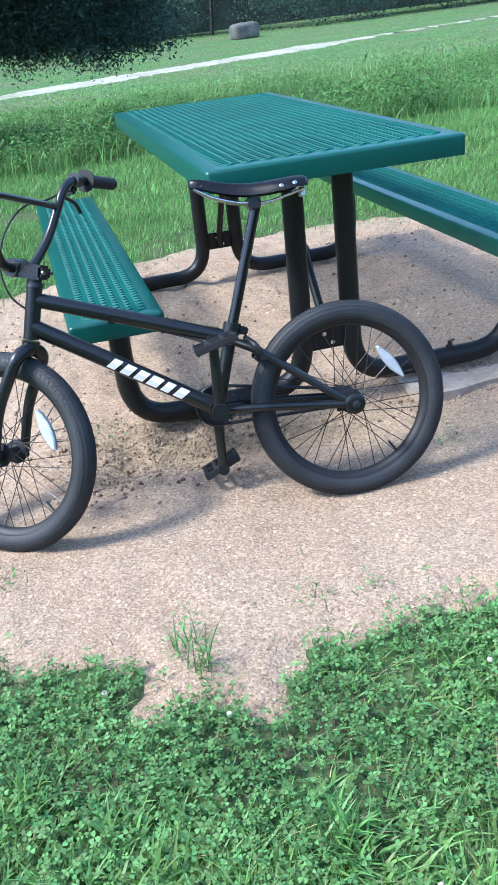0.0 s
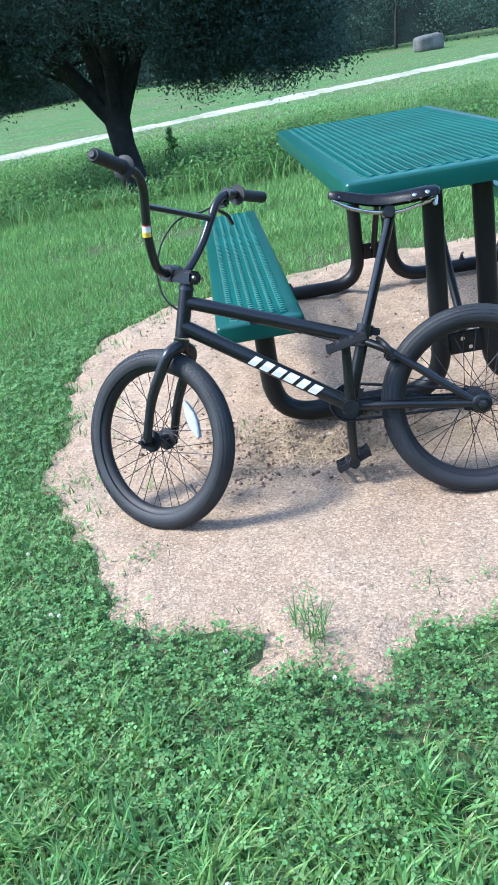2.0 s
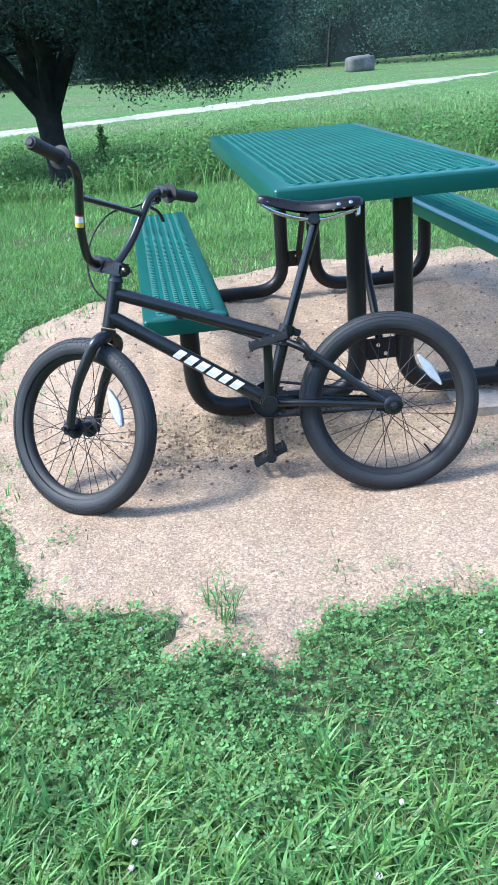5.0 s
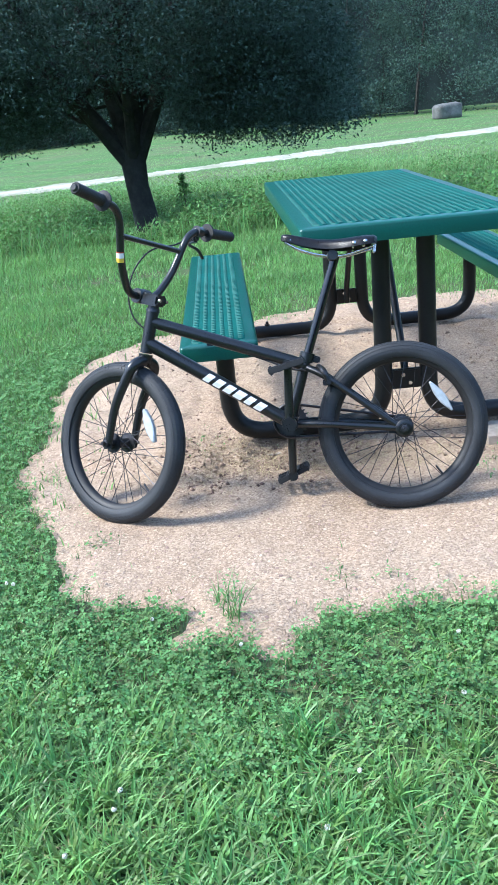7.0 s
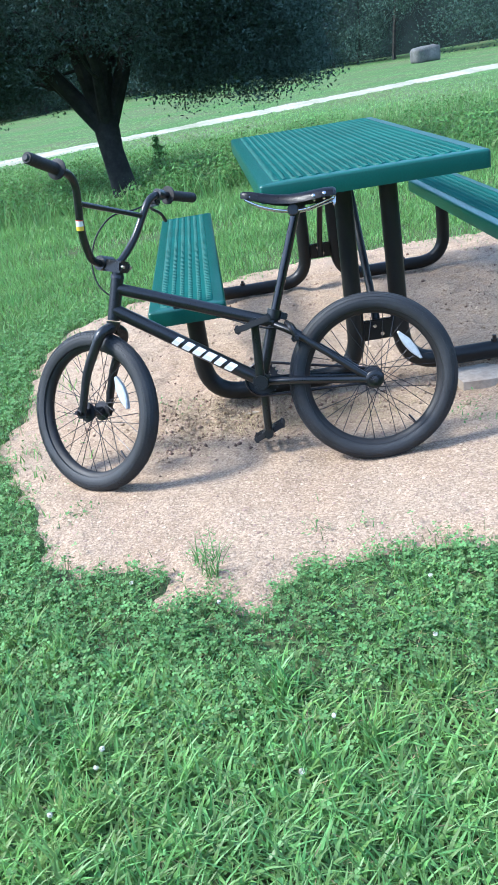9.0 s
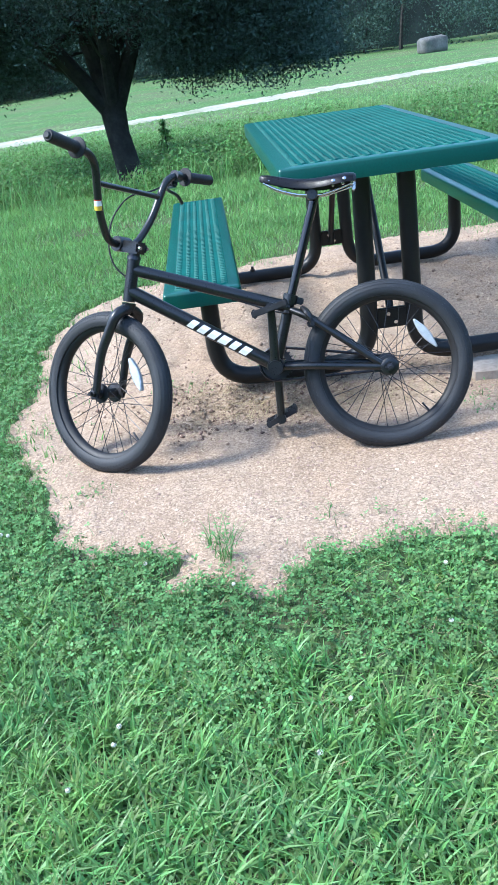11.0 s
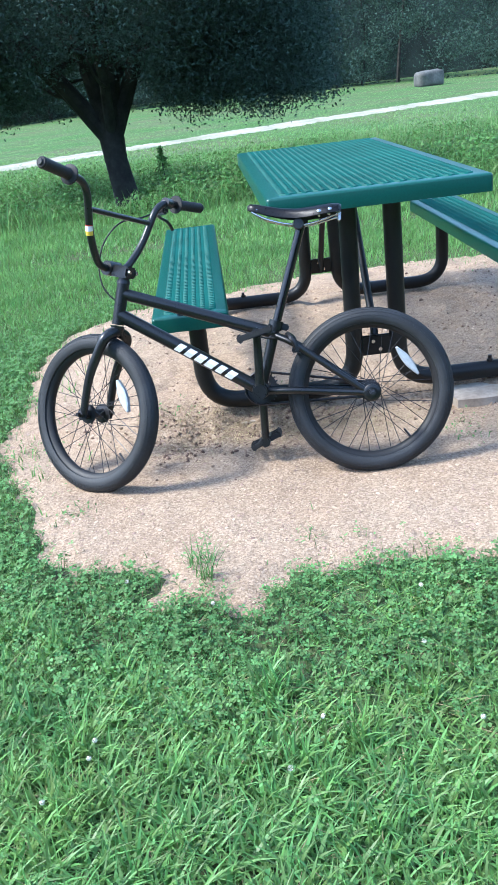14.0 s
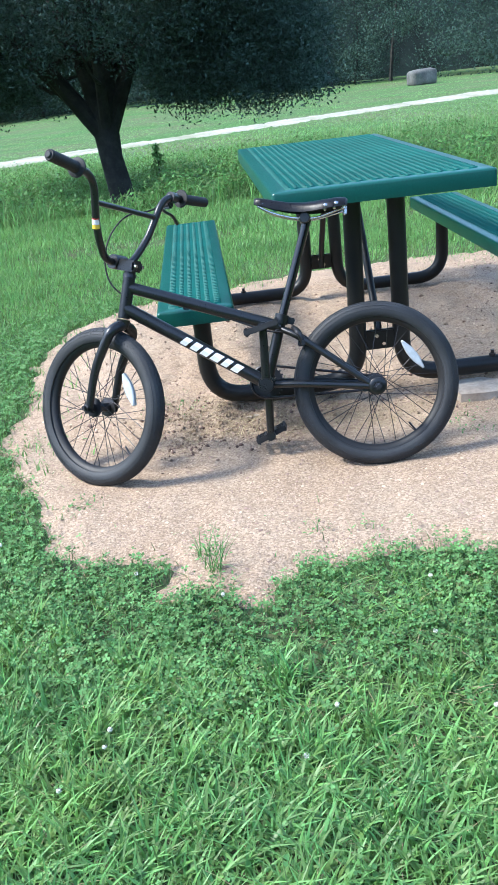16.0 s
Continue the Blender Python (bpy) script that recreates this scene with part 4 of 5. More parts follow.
def foreground():
    # clover close to the pad, long grass nearer the walker
    x, y = scatter(-2.4, 1.4, -3.1, 1.5, 17000)
    keep = ((y < -0.9) | (x < -0.95)) & feather(x, y, -2.4, 1.4, -3.1, 1.5, 0.5)
    x, y = x[keep], y[keep]
    s = pad_in(x, y)
    like = np.clip(1.10 + s * np.where(x > -0.5, 3.4, 1.9), 0.03, 1)  * np.clip(0.45 + 0.8 * patch(x, y, 0.9), 0, 1) * np.where(x > -0.15, 0.75, 1) * np.where((y > -1.35) & (x < -1.0), 0.5, 1) * np.clip(0.25 + vnoise(x, y, 0.09, 33) - s * 6, 0, 1)
    keep = ((s < 0.0) | (RNG.uniform(size=len(x)) < np.exp(-s * 40) * 1.3 * np.clip(vnoise(x, y, 0.16, 31) * 2 - 0.75, 0, 1))) & (s < 0.25) & (RNG.uniform(size=len(x)) < like)
    x, y = x[keep], y[keep]
    v, f = clover(x, y, np.maximum(ground_z(x, y), pad_z(x, y)))
    soup("clover", v, f, M_CLOVER, "low green clover along the gravel edge", "clover")
    x, y = scatter(-3.1, 2.0, -3.9, -0.8, 15000)
    fade = feather(x, y, -3.1, 2.0, -3.9, 9, 0.8)
    x, y = x[fade], y[fade]
    s = pad_in(x, y)
    like = np.clip(-0.04 - s * 2.0 + 0.35 * patch(x + 5, y, 0.8) + 0.18 * (x > -0.4), 0.06, 1)
    keep = (s < -0.01) & (RNG.uniform(size=len(x)) < like)
    x, y, s = x[keep], y[keep], s[keep]
    n = len(x)
    tall = np.clip(0.65 - s * 0.9, 0.65, 1.15)
    items = [blades(x, y, ground_z(x, y), RNG.uniform(0.014, 0.062, n) * tall, RNG.uniform(0.0045, 0.0100, n), RNG.uniform(0.015, 0.080, n) * tall, seg=3)]
    # long tufts fanning from one foot
    cx, cy = scatter(-1.9, 0.8, -2.9, -1.7, 60)
    keep = pad_in(cx, cy) < -0.22
    cx, cy = np.repeat(cx[keep], 24), np.repeat(cy[keep], 24)
    cx, cy = cx + RNG.normal(0, 0.018, len(cx)), cy + RNG.normal(0, 0.018, len(cx))
    items.append(blades(cx, cy, ground_z(cx, cy), RNG.uniform(0.05, 0.105, len(cx)), RNG.uniform(0.004, 0.0085, len(cx)), RNG.uniform(0.015, 0.075, len(cx)), seg=4))
    soup("grass", *join(items), M_BLADE, "long bright green grass in the foreground", "grass")
    x, y = scatter(-2.0, 0.9, -2.5, -1.2, 14)
    keep = pad_in(x, y) < -0.04
    x, y = x[keep], y[keep]
    vs = []
    for a, b in zip(x, y):
        n = 26
        d = RNG.normal(size=(n, 3))
        d /= np.linalg.norm(d, axis=1, keepdims=True)
        c = np.array([a, b, float(ground_z(a, b)) + RNG.uniform(0.045, 0.075)])
        p = c + d * 0.0042
        vs.append(leaves(p[:, 0], p[:, 1], p[:, 2], d + 0.01, np.full(n, 0.006), np.full(n, 0.003)))
    soup("clover_flowers", *join(vs), M_FLOWER, "small white clover flower heads", "clover flower")
    # thin straws among the grass
    x, y = scatter(-2.3, 1.0, -3.0, -0.6, 420)
    keep = (pad_in(x, y) < 0.03)
    x, y = x[keep], y[keep]
    n = len(x)
    soup("dry_straws", *blades(x, y, ground_z(x, y) + 0.012, RNG.uniform(0.005, 0.05, n), RNG.uniform(0.0012, 0.0024, n), RNG.uniform(0.03, 0.12, n), seg=3), M_DRY, "dry straw blades among the grass", "dry grass")


def mown():
    items = []
    for x0, x1, y0, y1, dens, hs, ws in ((-2.9, -0.9, -2.1, 1.6, 10500, 0.042, 0.0056), (-3.4, 4.6, 0.9, 3.3, 7600, 0.052, 0.0064), (-4.6, 6.0, 3.1, 5.9, 3800, 0.070, 0.0085), (1.1, 4.2, -2.4, 1.5, 1300, 0.045, 0.0065), (-8, 10, -8, 6, 240, 0.05, 0.013)):
        x, y = scatter(x0, x1, y0, y1, dens)
        fade = feather(x, y, x0, x1, y0, y1, 0.6 if dens > 600 else 2.5)
        x, y = x[fade], y[fade]
        s = pad_in(x, y)
        if dens < 600:
            clear = s < -0.4
            x, y, s = x[clear], y[clear], s[clear]
        keep = (y < lip_y(x) + RNG.normal(0.12, 0.10, len(x))) & (RNG.uniform(size=len(x)) < 0.35 + 0.65 * patch(x, y, 0.7) + np.clip(-s - 0.4, 0, 1)) & ((s < -0.015) | (RNG.uniform(size=len(x)) < 0.8 * np.exp(-np.clip(s + 0.015, 0, 1) * 12) * np.clip(vnoise(x, y, 0.10, 4) * 1.8 - 0.5, 0, 1)))
        x, y = x[keep], y[keep]
        n = len(x)
        items.append(blades(x, y, np.maximum(ground_z(x, y), np.where(s[keep] > -0.1, pad_z(x, y), -9)), RNG.uniform(0.4, 1.3, n) * hs, RNG.uniform(0.6, 1.2, n) * ws, RNG.uniform(0.1, 0.9, n) * hs, seg=2))
    soup("mown_grass", *join(items), M_LAWN, "short mown lawn beyond the gravel pad", "grass")


def pad_plants():
    """Sparse shoots and matted dry stalks growing on the gravel."""
    items = []
    spots = ((-0.600, -1.70, 24, 0.115, 0.012), (-0.615, -1.62, 30, 0.085, 0.022), (-0.60, -1.74, 18, 0.06, 0.03), (-0.985, -1.25, 30, 0.025, 0.030), (-0.33, -1.58, 12, 0.04, 0.03), (-0.20, -1.60, 12, 0.03, 0.03), (-1.18, -1.05, 30, 0.03, 0.07), (-1.22, -0.72, 30, 0.03, 0.08),
             (-0.70, -0.62, 24, 0.03, 0.06), (-0.35, -0.55, 26, 0.03, 0.06), (0.28, -0.98, 40, 0.03, 0.06), (-0.95, 0.2, 20, 0.03, 0.05), (1.05, 1.15, 60, 0.04, 0.12), (0.85, 1.35, 60, 0.04, 0.12), (-1.05, 0.95, 40, 0.03, 0.1), (-0.3, 1.35, 50, 0.035, 0.14))
    for a, b, n, h, r in spots:
        x, y = a + RNG.normal(0, r, n), b + RNG.normal(0, r, n)
        items.append(blades(x, y, pad_z(x, y), RNG.uniform(0.5, 1.2, n) * h, RNG.uniform(0.002, 0.004, n), RNG.uniform(0.2, 1.0, n) * h, seg=3))
        m = n
        x, y = a + RNG.normal(0, r, m), b + RNG.normal(0, r, m)
        items.append(leaves(x, y, pad_z(x, y) + RNG.uniform(0.004, h * 0.9, m), RNG.normal(size=(m, 3)) * 0.5 + (0, 0, 1), RNG.uniform(0.008, 0.018, m), RNG.uniform(0.004, 0.008, m)))
    x, y = scatter(-1.6, 1.5, -1.9, 1.6, 240)
    s = pad_in(x, y)
    keep = (s > 0) & (RNG.uniform(size=len(x)) < np.exp(-s * 9))
    x, y = x[keep], y[keep]
    n = len(x)
    items.append(blades(x, y, pad_z(x, y), RNG.uniform(0.01, 0.035, n), RNG.uniform(0.002, 0.004, n), RNG.uniform(0.01, 0.04, n), seg=3))
    soup("gravel_weeds", *join(items), M_CLOVER, "sparse green shoots growing through the gravel", "weeds")
    x = np.concatenate([RNG.normal(-0.45, 0.16, 900), RNG.normal(-0.1, 0.2, 700), RNG.normal(-0.75, 0.12, 150)])
    y = np.concatenate([RNG.normal(-0.76, 0.07, 900), RNG.normal(-0.80, 0.07, 700), RNG.normal(-0.82, 0.08, 150)])
    n = len(x)
    soup("matted_stalks", *blades(x, y, pad_z(x, y) + 0.010, RNG.uniform(0.004, 0.022, n), RNG.uniform(0.0012, 0.0024, n), RNG.uniform(0.02, 0.09, n), seg=3), M_DRY, "matted dry stalks on the eroded gravel bank", "dry grass")
    # loose grains and chips
    grains("sandy_grains", M_CHIP, "coarse tan grains strewn over the gravel", 9500, 0.0008, 0.0045)
    grains("loose_chips", M_PEBBLE, "loose pinkish granite chips", 4200, 0.0013, 0.0075)


def grains(name, material, label, density, size, largest):
    x, y = scatter(-1.7, 1.7, -2.0, 1.5, density)
    s = pad_in(x, y)
    near = np.exp(-(((x + 0.5) / 0.45) ** 2 + ((y + 0.7) / 0.22) ** 2))
    keep = (s > 0.01) & (RNG.uniform(size=len(x)) < (0.35 + 0.65 * near) * np.where((density > 5000) & (y > -0.6), 1.0, 1.3) + 0.6 * (density > 5000) * (y < -0.6))
    x, y = x[keep], y[keep]
    n = len(x)
    r = RNG.gamma(2.2, size, n).clip(0.0010, largest)
    dirs = np.array([(1, 0, 0), (0, 1, 0), (-1, 0, 0), (0, -1, 0), (0, 0, 1), (0, 0, -1)], float)
    v = dirs[None] * RNG.uniform(0.6, 1.3, (n, 6, 1)) * r[:, None, None]
    v[:, :, 2] *= 0.65
    rot = RNG.uniform(0, 6.28, n)
    cs, sn = np.cos(rot)[:, None], np.sin(rot)[:, None]
    v = np.stack([v[..., 0] * cs - v[..., 1] * sn, v[..., 0] * sn + v[..., 1] * cs, v[..., 2]], -1)
    v += np.stack([x, y, pad_z(x, y) + r * 0.1], -1)[:, None]
    tri = np.array([(0, 1, 4), (1, 2, 4), (2, 3, 4), (3, 0, 4)])
    soup(name, v.reshape(-1, 3), (np.arange(n)[:, None, None] * 6 + tri[None]).reshape(-1, 3), material, label, "gravel")


def clods():
    """Crumbled soil along the eroded step in front of the table."""
    n, m = 3600, 3400
    x = np.concatenate([RNG.normal(-0.48, 0.2, n // 2), RNG.uniform(-0.85, 0.6, n - n // 2), RNG.uniform(-1.15, 1.3, m)])
    y = np.concatenate([-0.75 + RNG.normal(0, 0.10, n) + 0.05 * np.sin(4 * x[:n] + 1), RNG.uniform(-0.85, 1.1, m)])
    n += m
    r = RNG.gamma(1.8, 0.0014, n).clip(0.0015, 0.010)
    dirs = np.array([(1, 0, 0), (0, 1, 0), (-1, 0, 0), (0, -1, 0), (0, 0, 1), (0, 0, -1), (0.7, 0.7, 0.3), (-0.7, 0.6, 0.3)], float)
    v = dirs[None, :6] * RNG.uniform(0.55, 1.3, (n, 6, 1)) * r[:, None, None] + np.stack([x, y, pad_z(x, y) + r * 0.2], -1)[:, None]
    tri = np.array([(0, 1, 4), (1, 2, 4), (2, 3, 4), (3, 0, 4), (1, 0, 5), (2, 1, 5), (3, 2, 5), (0, 3, 5)])
    soup("soil_clods", v.reshape(-1, 3), (np.arange(n)[:, None, None] * 6 + tri[None]).reshape(-1, 3), M_CLOD, "crumbled brown soil on the eroded step", "soil")


def weed_bed(x, y):
    """How tall the weeds stand, 0 to 1: mounds and hollows at three scales."""
    return np.clip(0.15 + 0.55 * vnoise(x, y, 1.3, 51) + 0.45 * vnoise(x, y, 0.5, 52) + 0.25 * vnoise(x, y, 0.22, 53) - 0.15, 0, 1)


def ditch():
    x, y = scatter(-9, 13, 4.9, 16, 420)
    keep = (y > lip_y(x) + 0.05) & feather(x, y, -9, 13, 4.0, 16.5, 0.8) & (RNG.uniform(size=len(x)) < 0.30 + 0.7 * (1 - weed_bed(x, y)) + 0.5 * (y > 11))
    x, y = x[keep], y[keep]
    n = len(x)
    low = smooth01((13.5 - y) / 4)
    soup("ditch_grass", *blades(x, y, ground_z(x, y), RNG.uniform(0.12, 0.30, n) * (0.6 + 0.6 * low), RNG.uniform(0.008, 0.016, n), RNG.uniform(0.03, 0.20, n), seg=3), M_RANK, "rank grass on the ditch banks", "grass")
    # leafy shoots, each a stem with leaves all the way up
    cx, cy = scatter(-6, 9.5, 5.2, 13.4, 62)
    bed = weed_bed(cx, cy)
    thin = smooth01((cy - 10.5) / 2.5)
    keep = (cy > lip_y(cx) + 0.30) & (RNG.uniform(size=len(cx)) < (0.15 + 1.1 * bed) * (1 - 0.6 * thin))
    cx, cy, bed, thin = cx[keep], cy[keep], bed[keep], thin[keep]
    k = 44
    hh = (0.10 + 0.46 * bed) * RNG.uniform(0.7, 1.2, len(cx)) * (1 - 0.35 * thin) * (1 - 0.7 * np.exp(-((cx + 1.45) / 0.5) ** 2) * (cy < 9.2))
    h = np.repeat(hh, k)
    t = RNG.uniform(0.12, 1, len(h)) ** 0.8
    sp = 0.035 + 0.075 * t
    x = np.repeat(cx, k) + RNG.normal(0, 1, len(h)) * sp
    y = np.repeat(cy, k) + RNG.normal(0, 1, len(h)) * sp
    z = ground_z(np.repeat(cx, k), np.repeat(cy, k)) + h * t
    v, f = leaves(x, y, z, RNG.normal(size=(len(h), 3)) * 0.6 + (-0.3, -0.2, 0.8), RNG.uniform(0.025, 0.060, len(h)), RNG.uniform(0.012, 0.026, len(h)))
    soup("ditch_weeds", v, f, M_WEED, "leafy green weeds filling the ditch", "weeds")
    # pale flowering stalks over the weeds
    x, y = scatter(-6, 9.5, 6.0, 14.0, 60)
    keep = RNG.uniform(size=len(x)) < weed_bed(x + 3, y) ** 2 * (0.12 + 0.88 * smooth01((x - 1.2) / 1.5))
    x, y = x[keep], y[keep]
    n = len(x)
    soup("pale_stalks", *blades(x, y, ground_z(x, y), RNG.uniform(0.35, 0.70, n), RNG.uniform(0.006, 0.011, n), RNG.uniform(0.03, 0.22, n), seg=3), M_STALK, "pale dry stalks among the ditch weeds", "weeds")
    x, y = scatter(-13, 17, 13.5, 34, 150)
    x2, y2 = scatter(-14, 24, 34, 57, 55)
    x, y = np.concatenate([x, x2]), np.concatenate([y, y2])
    keep = np.abs(y - trail_y(x)) > (RNG.uniform(0.50, 1.4, len(x)) + 0.25 * np.sin(x)) * (1 - 0.85 * smooth01((x - 8) / 4))
    x, y = x[keep], y[keep]
    n = len(x)
    far = np.clip((30 - y) / 14, 0.4, 1)
    soup("meadow_grass", *blades(x, y, ground_z(x, y), RNG.uniform(0.03, 0.10, n) * far, RNG.uniform(0.014, 0.034, n), RNG.uniform(0.04, 0.16, n), seg=2), M_MEADOW, "short meadow grass beside the path", "grass")


foreground()
mown()
pad_plants()
clods()
ditch()


# ---- tree, sapling, boulder, slab, woods ----
def limb(bm, a, b, r0, r1, bend, n=9, steps=7):
    a, b = Vector(a), Vector(b)
    pts, rr = [], []
    for i in range(steps + 1):
        t = i / steps
        w = Vector(bend) * math.sin(math.pi * t)
        jit = Vector((math.sin(7 * t + a.x * 5), math.cos(9 * t + a.y * 3), 0)) * r0 * 0.25 * math.sin(math.pi * t)
        pts.append(a.lerp(b, t) + w + jit)
        rr.append(r0 + (r1 - r0) * t)
    sweep(bm, pts, rr, n)
    return pts


def oak():
    t = tagged(new("oak_tree"), "dark spreading oak tree with a low crown beside the ditch", "tree")
    t.location = (-1.56, 9.0, float(ground_z(-1.56, 9.0)))
    t.empty_display_size = 0.3
    base = Vector(t.location)
    def loc(x, y, z):
        return Vector((x, y, z)) - base
    bm = bmesh.new()
    fork = loc(-1.64, 9.0, 0.95)
    pts = [Vector((0.05, 0, -0.12)), Vector((0.03, 0, 0.02)), loc(-1.545, 9.0, -0.38), loc(-1.59, 9.0, -0.05), loc(-1.635, 9.0, 0.28), loc(-1.645, 9.0, 0.55), fork]
    sweep(bm, pts, [0.27, 0.225, 0.190, 0.165, 0.155, 0.170, 0.150], 16)
    part("trunk", bm, M_BARK, t, "dark leaning trunk forking low", smooth=True)
    ends = []
    limbs = (((-2.95, 8.8, 2.7), 0.125, (-0.10, 0, 0.0)), ((-1.50, 9.2, 3.2), 0.150, (0.03, 0, 0.0)), ((-2.15, 9.0, 3.1), 0.130, (-0.03, 0.0, 0.05)), ((-0.70, 9.2, 3.0), 0.120, (0.06, 0, 0.0)), ((-3.7, 9.3, 3.0), 0.075, (-0.1, 0, 0.1)), ((-1.5, 7.7, 2.8), 0.08, (0, -0.1, 0.05)), ((-1.9, 10.6, 2.7), 0.08, (0, 0.1, 0.05)))
    for end, r, bend in limbs:
        bm = bmesh.new()
        pts = limb(bm, fork + Vector((0.0, 0, -0.42)), loc(*end), r * 1.05, r * 0.4, bend)
        ends.append((pts, r))
        lb = part("limb", bm, M_BARK, t, smooth=True)
        for k in range(5):
            p = pts[2 + k]
            d = Vector((RNG.normal(), RNG.normal(), RNG.uniform(0.1, 0.9))).normalized() * RNG.uniform(0.7, 1.6)
            bm = bmesh.new()
            limb(bm, p, p + d, r * 0.35, 0.012, (0, 0, -0.08), 6, 5)
            part("branch", bm, M_BARK, lb, smooth=True)
    # crown: twigs of small leaves, hollow underneath
    C, R = np.array([-2.3, 9.0, 3.1]), np.array([3.9, 2.9, 2.2])
    n = 8800
    d = RNG.normal(size=(n, 3))
    d /= np.linalg.norm(d, axis=1, keepdims=True)
    p = C + d * R * RNG.uniform(0.55, 1.02, n)[:, None]
    rxy = np.hypot((p[:, 0] - C[0]) / R[0], (p[:, 1] - C[1]) / R[1])
    skirt = 0.98 + 0.30 * (vnoise(p[:, 0], p[:, 1], 0.8, 8) - 0.3) + 0.22 * (vnoise(p[:, 0], p[:, 1], 0.25, 9) - 0.5)
    dx = np.abs(p[:, 0] + 1.75)
    hollow = np.clip(1.2 - dx, 0, 1.2) * 0.45 * (p[:, 1] < 9.4)
    p = p[(p[:, 2] > skirt + hollow) & (p[:, 2] < 6.2)]
    m = 1500
    fx = np.concatenate([RNG.uniform(-0.9, 1.35, m), RNG.uniform(-4.6, -2.7, m // 2)])
    fy = RNG.uniform(7.9, 9.9, len(fx))
    fz = 0.74 + 0.26 * (vnoise(fx, fy, 0.45, 14) - 0.2) + 0.2 * (fx < -2.5) + RNG.uniform(0, 1.3, len(fx))
    p = np.concatenate([p, np.stack([fx, fy, fz], -1)])
    n = len(p)
    k = 34
    off = RNG.normal(size=(n, k, 3)) * np.array([0.12, 0.12, 0.09])
    q = (p[:, None] + off).reshape(-1, 3)
    nr = RNG.normal(size=(len(q), 3)) * 0.8 + np.array([0, -0.2, 0.7])
    v, f = leaves(q[:, 0] - base.x, q[:, 1] - base.y, q[:, 2] - base.z, nr, RNG.uniform(0.034, 0.064, len(q)), RNG.uniform(0.016, 0.029, len(q)))
    ob = soup("crown", v, f, M_LEAF, "dense crown of small dark leaves", "", kind="stuff")
    ob.parent = t


def sapling():
    t = tagged(new("sapling"), "thin leafy sapling rising from the ditch weeds", "sapling")
    x, y = -0.98, 8.0
    t.location = (x, y, float(ground_z(x, y)))
    tube("stem", [(0, 0, -0.05), (0.02, 0, 0.55), (0.0, 0, 1.03)], [0.010, 0.007, 0.003], M_BARK, t, n=6)
    n = 330
    z = RNG.uniform(0.2, 1.06, n)
    w = 0.12 * (1.20 - z)
    v, f = leaves(RNG.normal(0, 1, n) * w * 0.8, RNG.normal(0, 1, n) * w * 0.8, z, RNG.normal(size=(n, 3)) + (0, -0.2, 0.5), RNG.uniform(0.05, 0.09, n), RNG.uniform(0.02, 0.032, n))
    soup("foliage", v, f, M_WEED, "small pointed green leaves", "", kind="stuff").parent = t


def boulder():
    bm = bmesh.new()
    bmesh.ops.create_cube(bm, size=1)
    bmesh.ops.subdivide_edges(bm, edges=list(bm.edges), cuts=7, use_grid_fill=True)
    for v in bm.verts:
        c = v.co * 2
        s = (abs(c.x) ** 5 + abs(c.y) ** 5 + abs(c.z) ** 5) ** (1 / 5)
        c = c / s
        c = Vector((c.x * 0.68, c.y * 0.52, c.z * 0.40 + 0.36))
        v.co = c + Vector((1, 1, 0.8)) * 0.07 * noise.noise(c * 2.3) + Vector((0.3, 0.2, 1)) * 0.03 * noise.noise(c * 6)
    ob = part("boulder", bm, M_ROCK, None, smooth=True)
    ob.location = (11.35, 42.9, float(ground_z(11.35, 42.9)) - 0.03)
    ob.rotation_euler = (0, 0, 0.15)
    tagged(ob, "squat grey weathered boulder in the grass", "boulder")


def slab(name, x0, x1, y0, y1, top, label):
    bm = bmesh.new()
    box(bm, (x0, y0, top - 0.09), (x1, y1, top), 0.0)
    bmesh.ops.subdivide_edges(bm, edges=list(bm.edges), cuts=10, use_grid_fill=True)
    for v in bm.verts:
        q = noise.noise(Vector((v.co.x * 9, v.co.y * 9, 0.3)))
        e = min(v.co.x - x0, x1 - v.co.x, v.co.y - y0, y1 - v.co.y)
        if e < 0.01:
            v.co += Vector(((v.co.x - (x0 + x1) / 2) * 0.12 * q, (v.co.y - (y0 + y1) / 2) * 0.2 * q, -0.004))
        v.co.z += 0.003 * q
    tagged(part(name, bm, M_CONCRETE, None, smooth=True), label, "concrete slab", kind="structure")


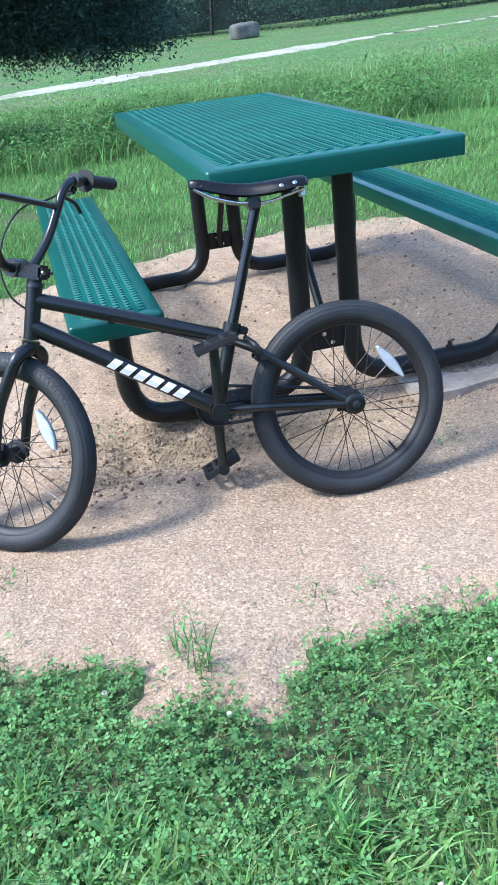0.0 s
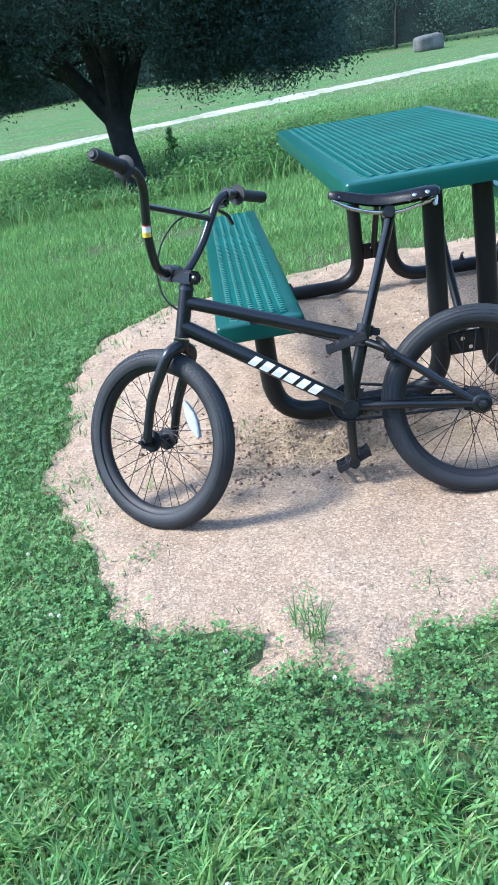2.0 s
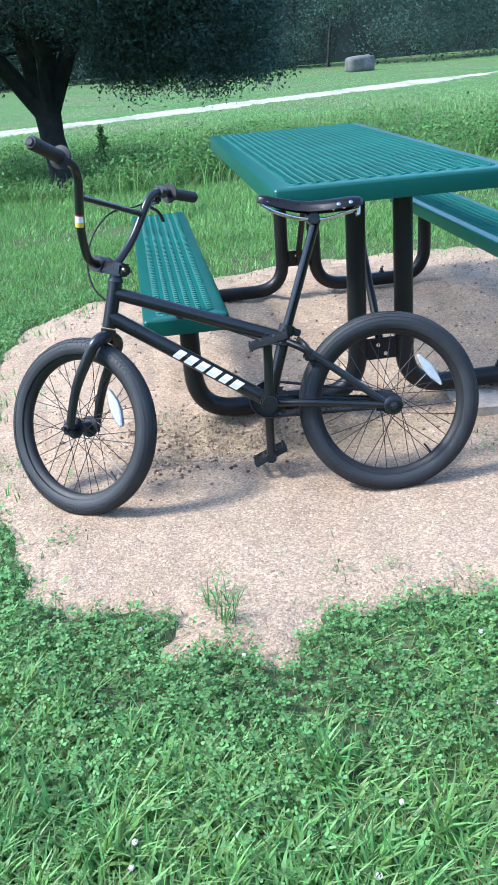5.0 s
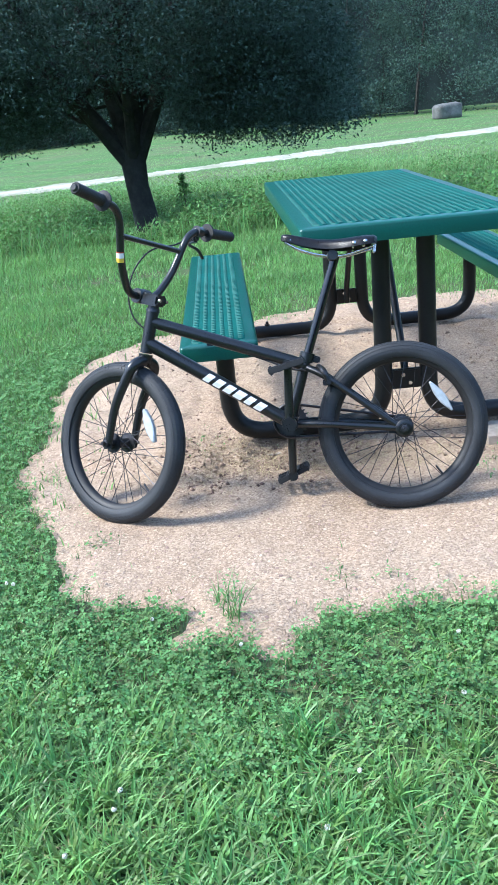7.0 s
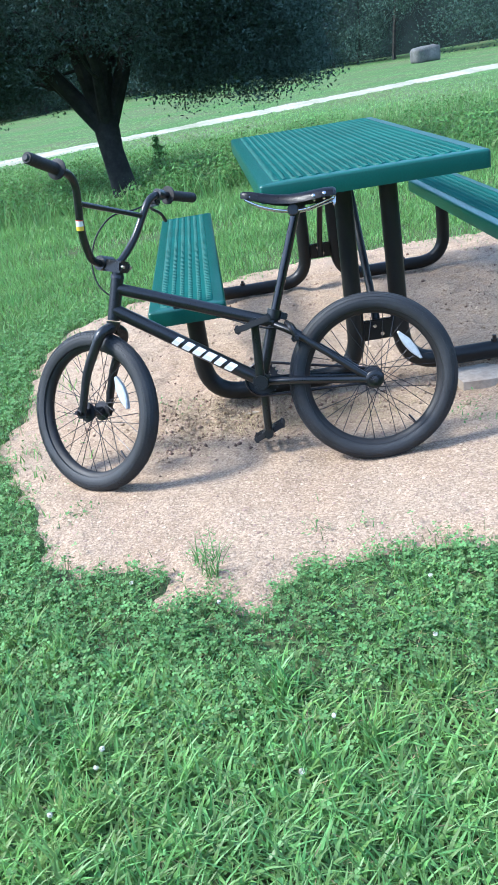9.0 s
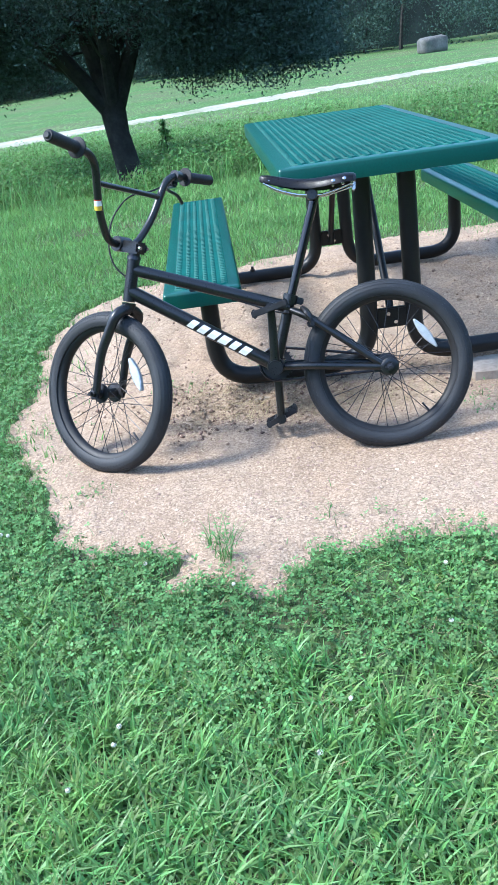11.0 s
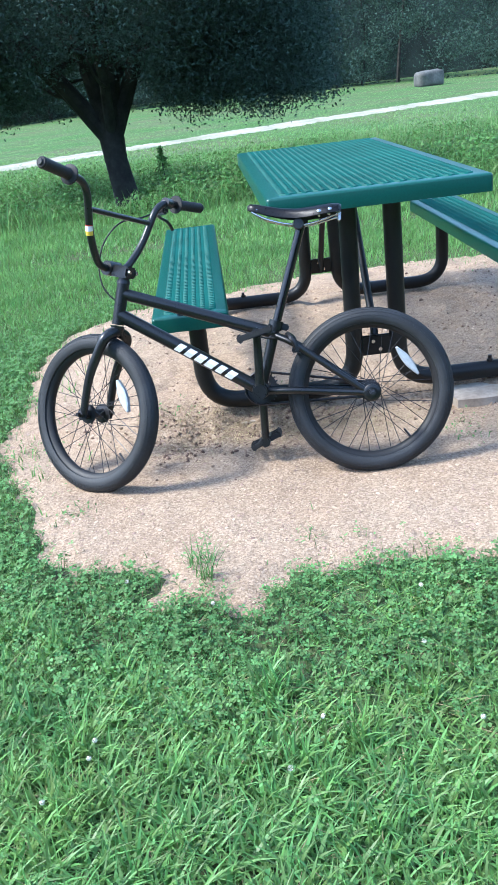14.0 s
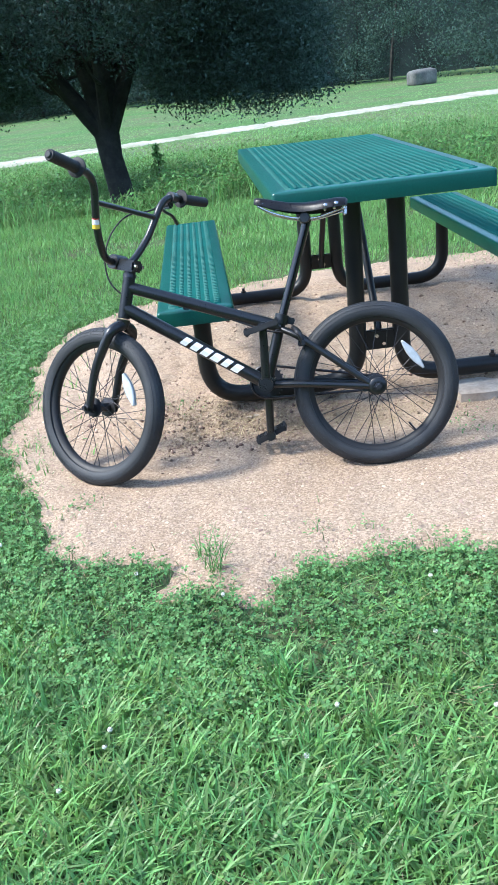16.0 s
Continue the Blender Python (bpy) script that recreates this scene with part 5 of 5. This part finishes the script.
def woods():
    # crowns and shrubs as many leaf sprays on rounded masses
    n = 900
    cx, dep, cz = RNG.uniform(-34, 46, n), RNG.uniform(0, 9, n), RNG.uniform(0, 1, n) ** 1.35 * 11.5
    cy = 57.5 + 1.5 * np.sin(cx * 0.31) + 0.8 * np.sin(cx * 1.1) - 8 * smooth01((cx - 8) / 10) + dep + 0.12 * cz
    rr = RNG.uniform(0.8, 2.1, n)
    k = 480
    d = RNG.normal(size=(n, k, 3))
    d /= np.linalg.norm(d, axis=2, keepdims=True)
    q = np.stack([cx, cy, cz + 0.25], -1)[:, None] + d * (rr[:, None] * RNG.uniform(0.55, 1.05, (n, k)))[..., None] * np.array([1.1, 1.0, 0.85])
    gz = ground_z(q[..., 0], q[..., 1])
    q[..., 2] += 0.30
    q[..., 2] = np.maximum(q[..., 2], gz + 0.05)
    q, nd = q.reshape(-1, 3), d.reshape(-1, 3)
    nr = nd * 0.7 + RNG.normal(size=nd.shape) * 0.6
    v, f = leaves(q[:, 0], q[:, 1], q[:, 2], nr, RNG.uniform(0.08, 0.19, len(q)), RNG.uniform(0.05, 0.115, len(q)))
    soup("woods", v, f, M_WOODS, "dense dark woods behind the meadow", "woods")
    bm = bmesh.new()
    for i in range(9):
        x = RNG.uniform(-30, 40)
        y = 57.2 + 1.5 * math.sin(x * 0.31) + RNG.uniform(1.5, 7)
        z = float(ground_z(x, y))
        h = RNG.uniform(4, 11)
        r = RNG.uniform(0.04, 0.14)
        limb(bm, (x, y, z - 0.1), (x + RNG.normal() * 0.5, y, z + h), r, r * 0.5, (RNG.normal() * 0.2, 0, 0), 5, 4)
    ob = part("woods_trunks", bm, M_BARK, None, smooth=True)
    tagged(ob, "thin bare trunks in the woods", "tree trunks", kind="stuff")
    # plain dark sheet behind the foliage: the woods' inner shade put in as colour
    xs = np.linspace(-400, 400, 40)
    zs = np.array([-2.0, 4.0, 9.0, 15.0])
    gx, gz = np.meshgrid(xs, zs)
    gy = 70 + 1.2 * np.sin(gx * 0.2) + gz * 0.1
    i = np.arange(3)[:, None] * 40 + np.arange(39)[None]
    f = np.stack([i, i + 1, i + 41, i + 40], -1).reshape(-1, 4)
    soup("woods_shade_backdrop", np.stack([gx, gy, gz], -1).reshape(-1, 3), f, M_WOODS_SHADE, "dark sheet standing for shade deep in the woods", "backdrop", "structure")


oak()
sapling()
boulder()
slab("concrete_slab_right", 0.28, 0.80, -0.80, -0.50, 0.024, "worn concrete slab half buried in gravel")
slab("concrete_slab_left", -0.46, -0.08, -0.70, -0.42, 0.008, "worn concrete slab half buried in gravel")
woods()


def unseen_woods_ring():
    """Unseen ring of woods behind and beside the walker, added to block low sky."""
    a = np.radians(np.linspace(-205, 25, 90))
    zs = np.array([-1.0, 2.0, 5.0, 8.0, 10.0])
    ga, gz = np.meshgrid(a, zs)
    rad = 34 + 3 * vnoise(ga * 12, gz, 1.0, 11) - 0.25 * gz
    top = gz * (0.75 + 0.5 * vnoise(ga * 25, gz * 0, 1.0, 12))
    v = np.stack([rad * np.cos(ga) * 1.25, rad * np.sin(ga) + 4, top], -1).reshape(-1, 3)
    i = np.arange(4)[:, None] * 90 + np.arange(89)[None]
    f = np.stack([i, i + 1, i + 91, i + 90], -1).reshape(-1, 4)
    soup("unseen_ring_backdrop", v, f, M_UNSEEN_WOODS, "unseen dark woods added behind to block low sky", "backdrop", "structure")


unseen_woods_ring()
